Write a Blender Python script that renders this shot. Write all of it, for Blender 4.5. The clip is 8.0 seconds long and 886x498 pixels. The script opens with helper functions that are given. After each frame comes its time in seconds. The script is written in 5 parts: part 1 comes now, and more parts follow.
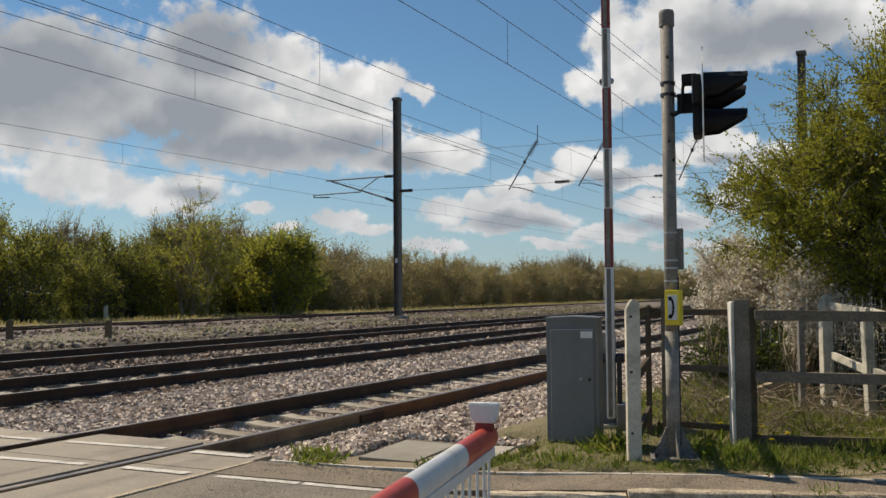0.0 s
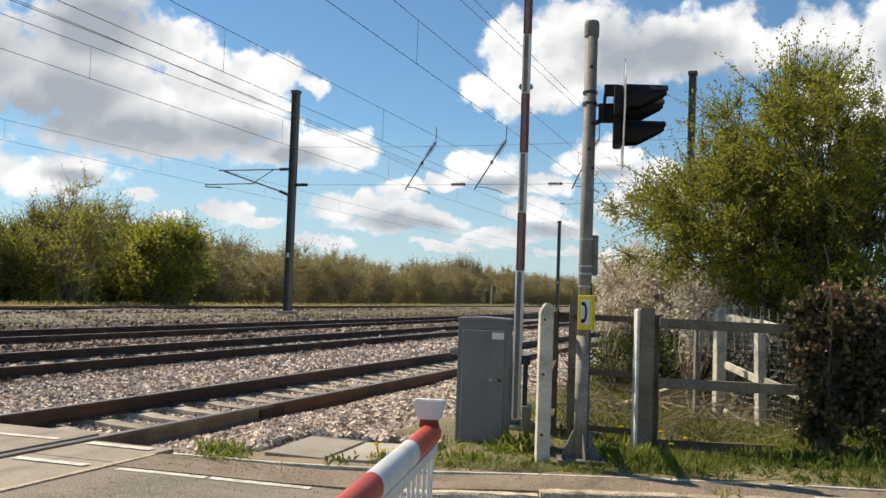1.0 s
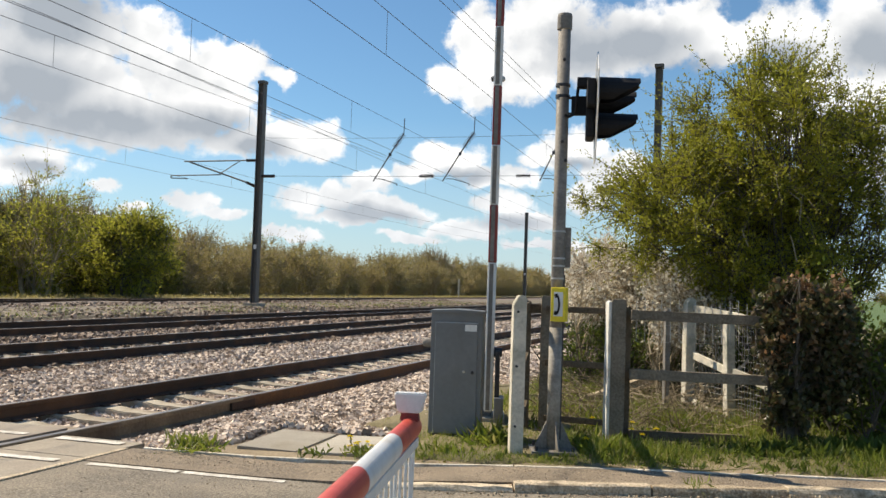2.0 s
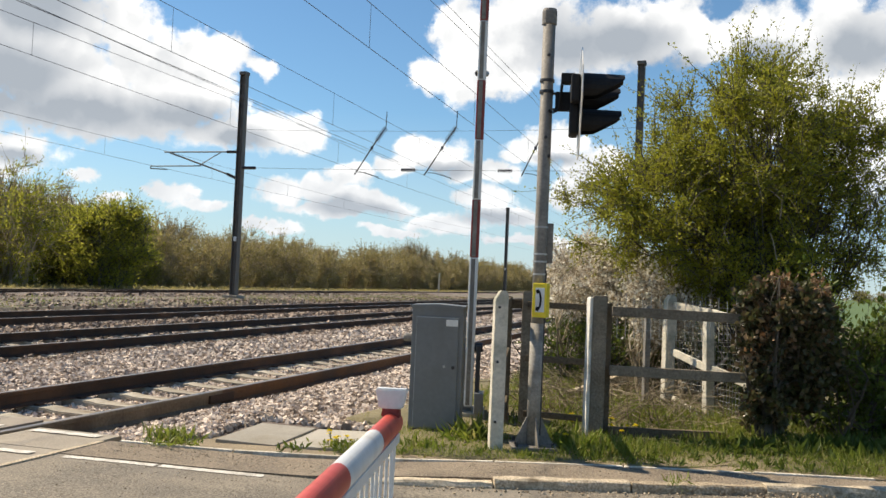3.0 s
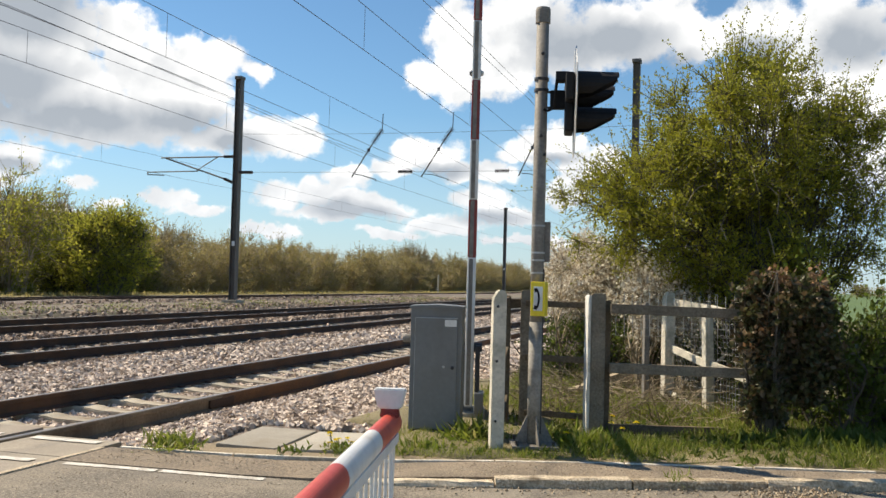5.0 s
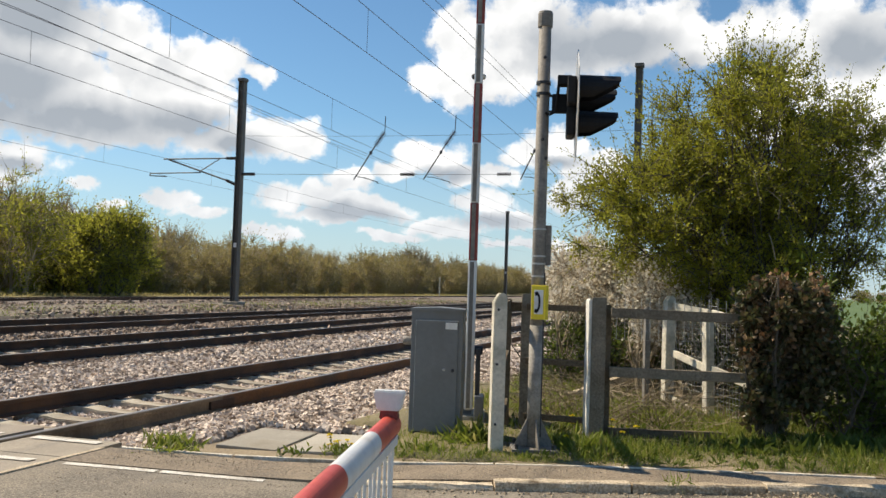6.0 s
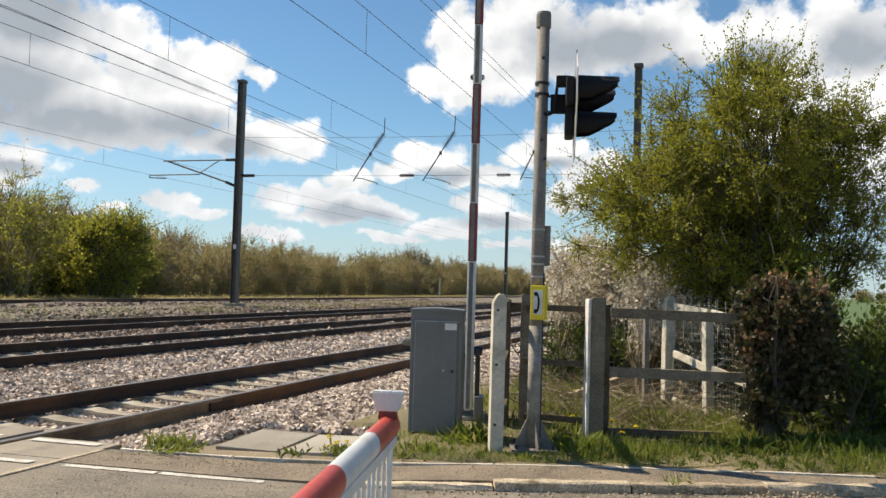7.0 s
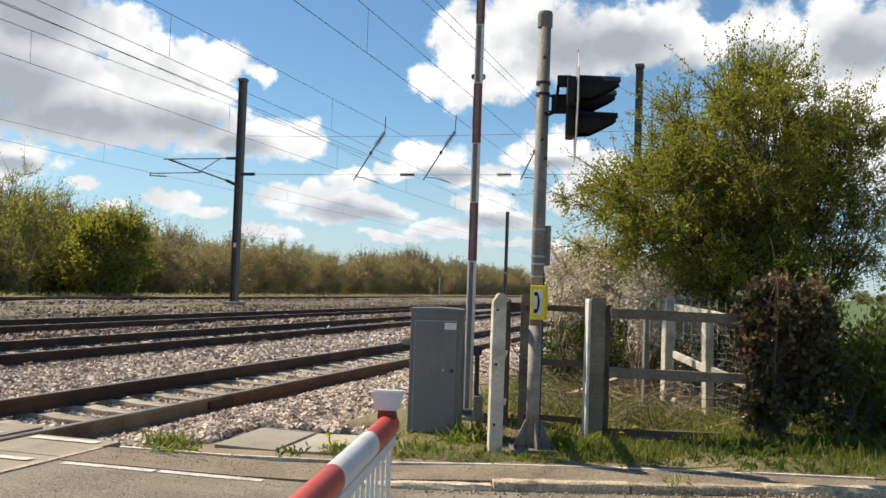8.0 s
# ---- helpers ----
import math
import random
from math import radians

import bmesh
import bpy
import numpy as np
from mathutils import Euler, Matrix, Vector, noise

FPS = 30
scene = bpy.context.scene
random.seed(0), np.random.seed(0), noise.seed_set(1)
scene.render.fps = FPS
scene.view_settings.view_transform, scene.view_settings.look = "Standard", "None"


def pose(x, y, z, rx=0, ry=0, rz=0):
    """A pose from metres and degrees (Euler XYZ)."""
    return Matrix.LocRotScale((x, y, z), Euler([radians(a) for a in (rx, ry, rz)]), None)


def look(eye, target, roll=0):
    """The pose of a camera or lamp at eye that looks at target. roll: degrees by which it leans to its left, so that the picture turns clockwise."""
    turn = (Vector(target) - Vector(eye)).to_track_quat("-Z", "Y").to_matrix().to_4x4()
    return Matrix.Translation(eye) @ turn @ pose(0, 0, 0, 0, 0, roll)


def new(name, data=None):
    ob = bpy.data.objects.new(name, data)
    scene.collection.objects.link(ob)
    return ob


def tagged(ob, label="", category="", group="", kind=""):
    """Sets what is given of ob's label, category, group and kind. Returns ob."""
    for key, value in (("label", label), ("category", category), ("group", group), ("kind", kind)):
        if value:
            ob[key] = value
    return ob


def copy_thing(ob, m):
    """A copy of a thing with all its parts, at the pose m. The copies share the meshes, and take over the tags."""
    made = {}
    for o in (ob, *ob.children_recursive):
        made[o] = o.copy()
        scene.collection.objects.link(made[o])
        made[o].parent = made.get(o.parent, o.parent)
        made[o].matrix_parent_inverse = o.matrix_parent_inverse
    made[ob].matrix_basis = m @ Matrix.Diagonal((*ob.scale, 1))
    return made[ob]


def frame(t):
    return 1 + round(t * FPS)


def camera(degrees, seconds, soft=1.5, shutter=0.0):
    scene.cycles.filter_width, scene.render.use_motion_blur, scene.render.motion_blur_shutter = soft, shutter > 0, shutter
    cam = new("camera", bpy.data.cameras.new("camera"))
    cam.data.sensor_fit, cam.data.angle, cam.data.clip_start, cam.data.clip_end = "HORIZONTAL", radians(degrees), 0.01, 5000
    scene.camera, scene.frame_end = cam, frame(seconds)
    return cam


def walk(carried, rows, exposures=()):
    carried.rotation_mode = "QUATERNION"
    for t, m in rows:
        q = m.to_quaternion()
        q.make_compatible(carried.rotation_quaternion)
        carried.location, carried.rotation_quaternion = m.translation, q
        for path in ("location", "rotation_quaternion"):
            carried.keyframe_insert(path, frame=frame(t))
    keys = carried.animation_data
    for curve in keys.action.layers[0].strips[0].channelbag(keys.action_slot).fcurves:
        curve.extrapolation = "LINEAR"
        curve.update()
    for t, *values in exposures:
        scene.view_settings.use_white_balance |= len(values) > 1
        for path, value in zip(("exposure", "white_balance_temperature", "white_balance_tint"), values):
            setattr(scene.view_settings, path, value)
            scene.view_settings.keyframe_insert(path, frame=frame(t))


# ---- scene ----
cam = camera(50.0, 8.0)
PATH = [
    (0, (0.278, 0.054, 1.291), (-0.617, 1.841, 1.383), -0.4),
    (0.5, (0.12, 0.018, 1.259), (-0.648, 1.862, 1.358), 0.6),
    (1, (0.048, -0.012, 1.272), (-0.631, 1.866, 1.366), 2.0),
    (1.5, (0.016, -0.041, 1.278), (-0.621, 1.853, 1.361), 2.1),
    (1.7, (0.008, -0.036, 1.276), (-0.619, 1.862, 1.358), 2.0),
    (2.8, (-0.018, 0.0, 1.279), (-0.598, 1.913, 1.346), 2.3),
    (3, (-0.02, 0.0, 1.28), (-0.594, 1.914, 1.348), 2.5),
    (3.5, (-0.025, 0.007, 1.278), (-0.597, 1.923, 1.347), 2.4),
    (4, (-0.015, 0.011, 1.273), (-0.588, 1.926, 1.343), 1.6),
    (4.5, (-0.01, 0.001, 1.277), (-0.581, 1.916, 1.346), 1.5),
    (4.7, (-0.013, 0.007, 1.274), (-0.584, 1.923, 1.344), 1.5),
    (5.8, (-0.002, -0.007, 1.271), (-0.577, 1.907, 1.344), 1.8),
    (6, (-0.003, -0.003, 1.271), (-0.578, 1.911, 1.348), 1.9),
    (6.5, (0.003, -0.005, 1.271), (-0.573, 1.908, 1.352), 1.6),
    (7, (0.004, -0.003, 1.269), (-0.571, 1.911, 1.348), 1.7),
    (7.5, (-0.003, 0.006, 1.268), (-0.578, 1.921, 1.347), 2.1),
    (8, (0.001, 0.004, 1.268), (-0.574, 1.918, 1.346), 2.0),
]
walk(cam, [(t, look(eye, target, roll)) for t, eye, target, roll in PATH],
     [(0, -0.6), (0.5, -0.32), (1, -0.14), (3, -0.01), (4.5, 0.03), (6.5, -0.1), (8, -0.07)])

# ---------------- light ----------------
SUN = Vector((-0.974, 0.225, 0.0)).normalized() * math.cos(radians(46)) + Vector((0, 0, math.sin(radians(46))))
sun = new("sun", bpy.data.lights.new("sun", "SUN"))
sun.data.energy, sun.data.angle, sun.data.color = 7.2, radians(0.6), (1.0, 0.865, 0.67)
sun.matrix_world = look((0, 0, 30) , Vector((0, 0, 30)) - SUN)

world = bpy.data.worlds.new("sky")
scene.world = world
world.use_nodes = True


def node(tree, kind, **inputs):
    n = tree.nodes.new(kind)
    for key, value in inputs.items():
        if key.startswith("in"):
            sock = n.inputs[int(key[2:])]
            if hasattr(value, "is_linked"):
                tree.links.new(value, sock)
            else:
                sock.default_value = value
        elif key == "op":
            n.operation = value
    return n


def maths(tree, op, a, b=0.0, c=None, clamp=False):
    n = node(tree, "ShaderNodeMath", op=op, in0=a, in1=b)
    n.use_clamp = clamp
    if c is not None:
        if hasattr(c, "is_linked"):
            tree.links.new(c, n.inputs[2])
        else:
            n.inputs[2].default_value = c
    return n.outputs[0]


def sky():
    """Blue sky with heaped fair-weather clouds; azimuth is counted from +y to the right, in degrees."""
    t = world.node_tree
    t.nodes.clear()
    out = t.nodes.new("ShaderNodeOutputWorld")
    tex = t.nodes.new("ShaderNodeTexSky")
    tex.sky_type, tex.sun_disc = "NISHITA", False
    tex.sun_elevation, tex.sun_rotation = radians(46), math.atan2(SUN.x, SUN.y)
    tex.air_density, tex.dust_density, tex.ozone_density = 1.0, 0.0, 3.0
    co = t.nodes.new("ShaderNodeTexCoord").outputs["Generated"]
    xyz = node(t, "ShaderNodeSeparateXYZ", in0=co).outputs
    az = maths(t, "MULTIPLY", maths(t, "ARCTAN2", xyz[0], xyz[1]), 180 / math.pi)
    el = maths(t, "MULTIPLY", maths(t, "ARCSINE", xyz[2]), 180 / math.pi)
    flat = node(t, "ShaderNodeCombineXYZ", in0=az, in1=el, in2=0.0).outputs[0]
    # a wobble, so that the heaps have billowing edges
    def fbm(vec, scale, detail, rough):
        n = node(t, "ShaderNodeTexNoise", in0=vec)
        n.inputs["Scale"].default_value, n.inputs["Detail"].default_value = scale, detail
        n.inputs["Roughness"].default_value = rough
        return n
    warp = fbm(flat, 0.3, 5.0, 0.6).outputs["Color"]
    warp = node(t, "ShaderNodeVectorMath", op="SUBTRACT", in0=warp, in1=(0.5, 0.5, 0.5)).outputs[0]
    warp = node(t, "ShaderNodeVectorMath", op="MULTIPLY", in0=warp, in1=(3.0, 2.4, 0.0)).outputs[0]
    p = node(t, "ShaderNodeVectorMath", op="ADD", in0=flat, in1=warp).outputs[0]

    def heap(rows, p=p, blend=0.25):
        """How deep inside the nearest of several rounded heaps a direction lies: 1 in the middle, 0 at the rim."""
        best = None
        for a, e, ra, re in rows:
            d = node(t, "ShaderNodeVectorMath", op="SUBTRACT", in0=p, in1=(a, e, 0.0)).outputs[0]
            d = node(t, "ShaderNodeVectorMath", op="MULTIPLY", in0=d, in1=(1 / ra, 1 / re, 0.0)).outputs[0]
            d = node(t, "ShaderNodeVectorMath", op="LENGTH", in0=d).outputs["Value"]
            d = maths(t, "SUBTRACT", 1.0, d)
            best = d if best is None else maths(t, "SMOOTH_MAX", best, d, blend)
        return best

    def billow(vec, scale):
        """Rounded cauliflower knobs, bright in the middle of each."""
        n = t.nodes.new("ShaderNodeTexVoronoi")
        n.feature, n.voronoi_dimensions = "SMOOTH_F1", "2D"
        t.links.new(vec, n.inputs["Vector"])
        n.inputs["Scale"].default_value, n.inputs["Smoothness"].default_value = scale, 0.35
        return maths(t, "SUBTRACT", 0.55, n.outputs["Distance"])

    best = heap(LEFT_BANK + LOW_PUFFS + MIDDLE_HEAPS + RIGHT_BANK + BEHIND_SIGNAL)
    # elsewhere in the sky scattered heaps go on
    wide = fbm(flat, 0.055, 4.0, 0.55).outputs["Fac"]
    away = maths(t, "GREATER_THAN", maths(t, "ABSOLUTE", maths(t, "ADD", az, 20.0)), 46.0)
    over = maths(t, "MAXIMUM", away, maths(t, "GREATER_THAN", el, 26.0))
    wide = maths(t, "ADD", maths(t, "MULTIPLY", maths(t, "SUBTRACT", wide, 0.62), 4.0), maths(t, "SUBTRACT", over, 1.0))
    best = maths(t, "MAXIMUM", best, wide)
    fine = fbm(flat, 0.9, 7.0, 0.62).outputs["Fac"]
    knobs = maths(t, "ADD", billow(p, 0.55), maths(t, "MULTIPLY", billow(p, 1.3), 0.6))
    dens = maths(t, "ADD", best, maths(t, "MULTIPLY", maths(t, "SUBTRACT", fine, 0.5), 0.95))
    dens = maths(t, "ADD", dens, maths(t, "MULTIPLY", knobs, 0.3))
    cover = node(t, "ShaderNodeMapRange", in0=dens, in1=-0.04, in2=0.4)
    cover.interpolation_type = "SMOOTHSTEP"
    # grey where a heap is deep, and on the under side of each knob
    half = node(t, "ShaderNodeVectorMath", op="MULTIPLY_ADD", in0=warp, in1=(0.5, 0.5, 0.0), in2=flat).outputs[0]
    core = node(t, "ShaderNodeMapRange", in0=heap(GREY_CORES, half, 0.6), in1=-0.35, in2=0.95)
    core.interpolation_type = "SMOOTHSTEP"
    above = node(t, "ShaderNodeVectorMath", op="ADD", in0=p, in1=(-0.15, 0.5, 0.0)).outputs[0]
    relief = maths(t, "SUBTRACT", billow(above, 0.55), billow(p, 0.55))
    soft = maths(t, "SUBTRACT", fbm(flat, 0.3, 5.0, 0.55).outputs["Fac"], 0.5)
    shade = maths(t, "ADD", maths(t, "MULTIPLY", core.outputs[0], 1.0), maths(t, "MULTIPLY", soft, 0.9))
    shade = maths(t, "ADD", shade, maths(t, "MULTIPLY", relief, 0.3))
    shade = maths(t, "ADD", shade, 0.14)
    tone = node(t, "ShaderNodeValToRGB", in0=shade)
    r = tone.color_ramp
    r.elements[0].position, r.elements[0].color = 0.0, (1.34, 1.32, 1.29, 1)
    r.elements[1].position, r.elements[1].color = 1.0, (0.45, 0.495, 0.55, 1)
    r.elements.new(0.16).color = (1.06, 1.06, 1.05, 1)
    r.elements.new(0.4).color = (0.81, 0.825, 0.84, 1)
    blue = node(t, "ShaderNodeMix")
    blue.data_type = "RGBA"
    blue.blend_type = "MULTIPLY"
    blue.inputs[0].default_value = 1.0
    t.links.new(tex.outputs[0], blue.inputs[6])
    blue.inputs[7].default_value = (SKY * 0.86, SKY * 1.06, SKY * 1.12, 1)
    # thin haze low down
    haze = node(t, "ShaderNodeMapRange", in0=el, in1=0.0, in2=10.0, in3=0.65, in4=0.0)
    m0 = node(t, "ShaderNodeMix", in0=haze.outputs[0])
    m0.data_type = "RGBA"
    t.links.new(haze.outputs[0], m0.inputs[0])
    t.links.new(blue.outputs[2], m0.inputs[6])
    m0.inputs[7].default_value = (0.55, 0.68, 0.82, 1)
    m = node(t, "ShaderNodeMix")
    m.data_type = "RGBA"
    t.links.new(cover.outputs[0], m.inputs[0])
    t.links.new(m0.outputs[2], m.inputs[6])
    low = node(t, "ShaderNodeMapRange", in0=el, in1=1.0, in2=9.0, in3=0.55, in4=0.0)
    far = t.nodes.new("ShaderNodeMix")
    far.data_type = "RGBA"
    t.links.new(low.outputs[0], far.inputs[0])
    t.links.new(tone.outputs[0], far.inputs[6])
    far.inputs[7].default_value = (0.62, 0.68, 0.75, 1)
    t.links.new(far.outputs[2], m.inputs[7])
    bg = node(t, "ShaderNodeBackground", in0=m.outputs[2], in1=1.0)
    t.links.new(bg.outputs[0], out.inputs[0])


SKY = 0.105
LEFT_BANK = [(-50.6, 11.5, 8.9, 4.4), (-43.6, 11.1, 3.2, 2.4), (-40.3, 13.0, 4.4, 4.1), (-35.7, 13.7, 2.1, 1.8), (-38.5, 10.4, 5.1, 2.7), (-34.4, 11.8, 2.9, 1.9), (-31.6, 12.0, 2.9, 1.9), (-30.0, 12.6, 1.7, 1.4), (-27.8, 12.0, 0.8, 0.8), (-33.0, 10.0, 4.4, 2.1), (-27.4, 8.5, 2.1, 1.4), (-25.6, 8.3, 1.6, 1.4), (-37.5, 8.5, 6.5, 1.5), (-30.3, 7.9, 3.1, 1.0)]
LOW_PUFFS = [(-41.0, 6.3, 2.1, 1.0), (-43.7, 5.4, 3.7, 1.2), (-48.4, 7.1, 3.2, 1.7), (-46.4, 6.0, 2.4, 1.0), (-37.7, 5.4, 1.2, 0.4), (-32.8, 4.5, 1.6, 0.6), (-31.3, 3.8, 2.0, 0.5), (-36.0, 4.3, 1.0, 0.4), (-40.0, 3.7, 2.4, 0.3), (-27.2, 2.8, 2.0, 0.4)]
MIDDLE_HEAPS = [(-26.3, 4.8, 1.6, 1.0), (-24.3, 5.0, 1.9, 1.1), (-22.3, 5.9, 1.6, 0.9), (-19.9, 6.7, 1.4, 0.7), (-21.2, 4.4, 2.6, 0.8), (-23.8, 3.8, 3.1, 0.5), (-18.7, 7.9, 1.4, 1.1), (-17.1, 7.8, 1.6, 1.1), (-15.5, 6.8, 1.4, 0.8), (-13.6, 6.7, 1.5, 0.8), (-14.4, 5.1, 2.1, 0.8), (-12.7, 4.3, 2.4, 0.7), (-16.8, 3.5, 2.7, 0.7), (-11.7, 2.8, 2.7, 0.4), (-19.8, 2.8, 2.4, 0.3)]
RIGHT_BANK = [(-18.0, 12.4, 1.4, 1.2), (-16.4, 14.8, 1.9, 2.4), (-16.0, 12.1, 2.0, 1.6), (-13.6, 13.2, 2.7, 2.2), (-12.0, 15.5, 3.7, 2.0), (-9.2, 14.2, 4.1, 2.1), (-5.9, 15.1, 3.7, 2.0), (-3.3, 15.3, 2.4, 1.9), (-1.6, 14.2, 2.7, 1.4), (1.7, 14.8, 2.1, 2.1), (5.5, 14.2, 4.4, 2.7), (3.4, 11.0, 4.1, 2.7), (8.1, 9.8, 4.1, 5.1)]
BEHIND_SIGNAL = [(-11.4, 8.2, 1.8, 1.0), (-9.8, 8.7, 1.7, 0.9), (-9.0, 5.7, 1.7, 1.4), (-7.7, 7.3, 2.0, 1.4), (-12.6, 7.7, 0.8, 0.5)]
GREY_CORES = [(-50.6, 12.1, 8.9, 4.1), (-40.4, 14.2, 3.7, 2.7), (-41.4, 10.4, 3.7, 1.9), (-37.5, 8.6, 5.8, 1.7), (-43.0, 9.3, 4.1, 1.4), (-32.6, 8.9, 3.7, 1.2), (-29.0, 7.8, 2.0, 0.7), (-22.9, 4.1, 2.4, 0.6), (-20.9, 4.0, 2.0, 0.5), (-16.5, 6.8, 2.0, 0.6), (-9.5, 14.3, 3.9, 1.9), (-6.2, 14.5, 3.7, 1.6), (-3.5, 13.1, 2.0, 1.0), (1.5, 13.6, 2.0, 1.0), (6.9, 13.8, 2.7, 1.7), (-41.2, 5.8, 1.7, 0.5), (-13.7, 4.0, 2.4, 0.5), (-10.1, 7.7, 1.7, 0.4)]
sky()

# ---------------- materials ----------------
def surf(name, dark, light, scale=4.0, rough=0.7, bump=0.2, metal=0.0, fine=40.0, stain=None, stain_scale=0.8, vary=0.0, island=0.0, coords="Object", spec=0.5, bump_dist=0.01, grit=0.9):
    """Two colours mixed at two scales, a third in stains, with fine relief."""
    m = bpy.data.materials.new(name)
    m.use_nodes = True
    t = m.node_tree
    bsdf = t.nodes["Principled BSDF"]
    if coords == "World":
        co = t.nodes.new("ShaderNodeNewGeometry").outputs["Position"]
    else:
        co = t.nodes.new("ShaderNodeTexCoord").outputs[coords]
    def noise_at(s, d=4.0):
        n = node(t, "ShaderNodeTexNoise", in0=co)
        n.inputs["Scale"].default_value, n.inputs["Detail"].default_value = s, d
        n.inputs["Roughness"].default_value = 0.6
        return n.outputs["Fac"]
    a, b = noise_at(scale), noise_at(fine, 3.0)
    f = maths(t, "ADD", maths(t, "MULTIPLY", a, 1.1), maths(t, "MULTIPLY", b, grit))
    f = maths(t, "SUBTRACT", f, 0.05 + grit / 2)
    if vary:
        f = maths(t, "ADD", f, maths(t, "MULTIPLY", maths(t, "SUBTRACT", t.nodes.new("ShaderNodeObjectInfo").outputs["Random"], 0.5), vary))
    if island:
        f = maths(t, "ADD", f, maths(t, "MULTIPLY", maths(t, "SUBTRACT", t.nodes.new("ShaderNodeNewGeometry").outputs["Random Per Island"], 0.5), island))
    ramp = node(t, "ShaderNodeValToRGB", in0=f)
    ramp.color_ramp.elements[0].position, ramp.color_ramp.elements[1].position = 0.2, 0.8
    ramp.color_ramp.elements[0].color, ramp.color_ramp.elements[1].color = (*dark, 1), (*light, 1)
    col = ramp.outputs[0]
    if stain:
        s = node(t, "ShaderNodeMapRange", in0=noise_at(stain_scale, 6.0), in1=0.5, in2=0.68)
        mix = t.nodes.new("ShaderNodeMix")
        mix.data_type = "RGBA"
        t.links.new(s.outputs[0], mix.inputs[0])
        t.links.new(col, mix.inputs[6])
        mix.inputs[7].default_value = (*stain, 1)
        col = mix.outputs[2]
    t.links.new(col, bsdf.inputs["Base Color"])
    rr = node(t, "ShaderNodeMapRange", in0=a, in1=0.3, in2=0.7, in3=max(0.03, rough - 0.12), in4=min(1.0, rough + 0.12))
    t.links.new(rr.outputs[0], bsdf.inputs["Roughness"])
    bsdf.inputs["Metallic"].default_value = metal
    bsdf.inputs["Specular IOR Level"].default_value = spec
    if bump:
        bn = node(t, "ShaderNodeBump")
        bn.inputs["Strength"].default_value, bn.inputs["Distance"].default_value = bump, bump_dist
        t.links.new(b, bn.inputs["Height"])
        t.links.new(bn.outputs[0], bsdf.inputs["Normal"])
    return m


def leafy(name, colours, glow=0.35, rough=0.55):
    """Leaves that differ one from the next and let some light through."""
    m = bpy.data.materials.new(name)
    m.use_nodes = True
    t = m.node_tree
    bsdf = t.nodes["Principled BSDF"]
    ramp = node(t, "ShaderNodeValToRGB", in0=t.nodes.new("ShaderNodeNewGeometry").outputs["Random Per Island"])
    r = ramp.color_ramp
    for i, c in enumerate(colours):
        if i > 1:
            r.elements.new(i / (len(colours) - 1))
    for i, c in enumerate(colours):
        r.elements[i].position, r.elements[i].color = i / (len(colours) - 1), (*c, 1)
    t.links.new(ramp.outputs[0], bsdf.inputs["Base Color"])
    bsdf.inputs["Roughness"].default_value = rough
    bsdf.inputs["Specular IOR Level"].default_value = 0.35
    tr = node(t, "ShaderNodeBsdfTranslucent", in0=ramp.outputs[0])
    mix = node(t, "ShaderNodeMixShader", in0=glow, in1=bsdf.outputs[0], in2=tr.outputs[0])
    t.links.new(mix.outputs[0], t.nodes["Material Output"].inputs[0])
    return m


ASPHALT = surf("asphalt", (0.085, 0.07, 0.05), (0.29, 0.25, 0.19), 1.5, 0.85, 0.8, fine=75, grit=2.2, stain=(0.25, 0.22, 0.175), stain_scale=0.9, coords="World", bump_dist=0.006)
FOOTWAY = surf("footway_asphalt", (0.11, 0.085, 0.057), (0.3, 0.24, 0.17), 2.0, 0.9, 0.7, fine=70, grit=2.0, stain=(0.26, 0.21, 0.15), coords="World", bump_dist=0.006)
KERB = surf("kerb_concrete", (0.25, 0.185, 0.11), (0.7, 0.59, 0.43), 6.0, 0.9, 0.7, fine=60, grit=1.6, vary=0.5, stain=(0.2, 0.15, 0.09), stain_scale=6, coords="World")
EDGE = surf("pale_edging", (0.42, 0.36, 0.27), (0.84, 0.78, 0.66), 6.0, 0.9, 0.4, fine=60, vary=0.3, stain=(0.34, 0.28, 0.2), stain_scale=4, coords="World", grit=1.4)
CONCRETE = surf("weathered_concrete", (0.27, 0.245, 0.2), (0.44, 0.405, 0.335), 3.0, 0.9, 0.35, fine=70, vary=0.5, stain=(0.24, 0.21, 0.16), stain_scale=1.5)
PANEL = surf("crossing_panel", (0.25, 0.215, 0.165), (0.4, 0.35, 0.275), 2.5, 0.88, 0.35, fine=80, grit=1.5, vary=0.35, stain=(0.24, 0.2, 0.16), stain_scale=1.0, coords="World", bump_dist=0.005)
SLEEPER = surf("sleeper_concrete", (0.3, 0.27, 0.21), (0.5, 0.45, 0.36), 6.0, 0.9, 0.3, fine=60, vary=0.5, stain=(0.2, 0.15, 0.1), stain_scale=3)
LINE = surf("road_paint", (0.45, 0.41, 0.34), (0.8, 0.77, 0.7), 9.0, 0.7, 0.25, fine=90, grit=2.0, stain=(0.4, 0.36, 0.3), stain_scale=6, coords="World")
RAILSIDE = surf("rail_rust", (0.025, 0.016, 0.011), (0.075, 0.042, 0.026), 3.0, 0.85, 0.3, fine=50, stain=(0.12, 0.06, 0.03), stain_scale=0.8, coords="World")
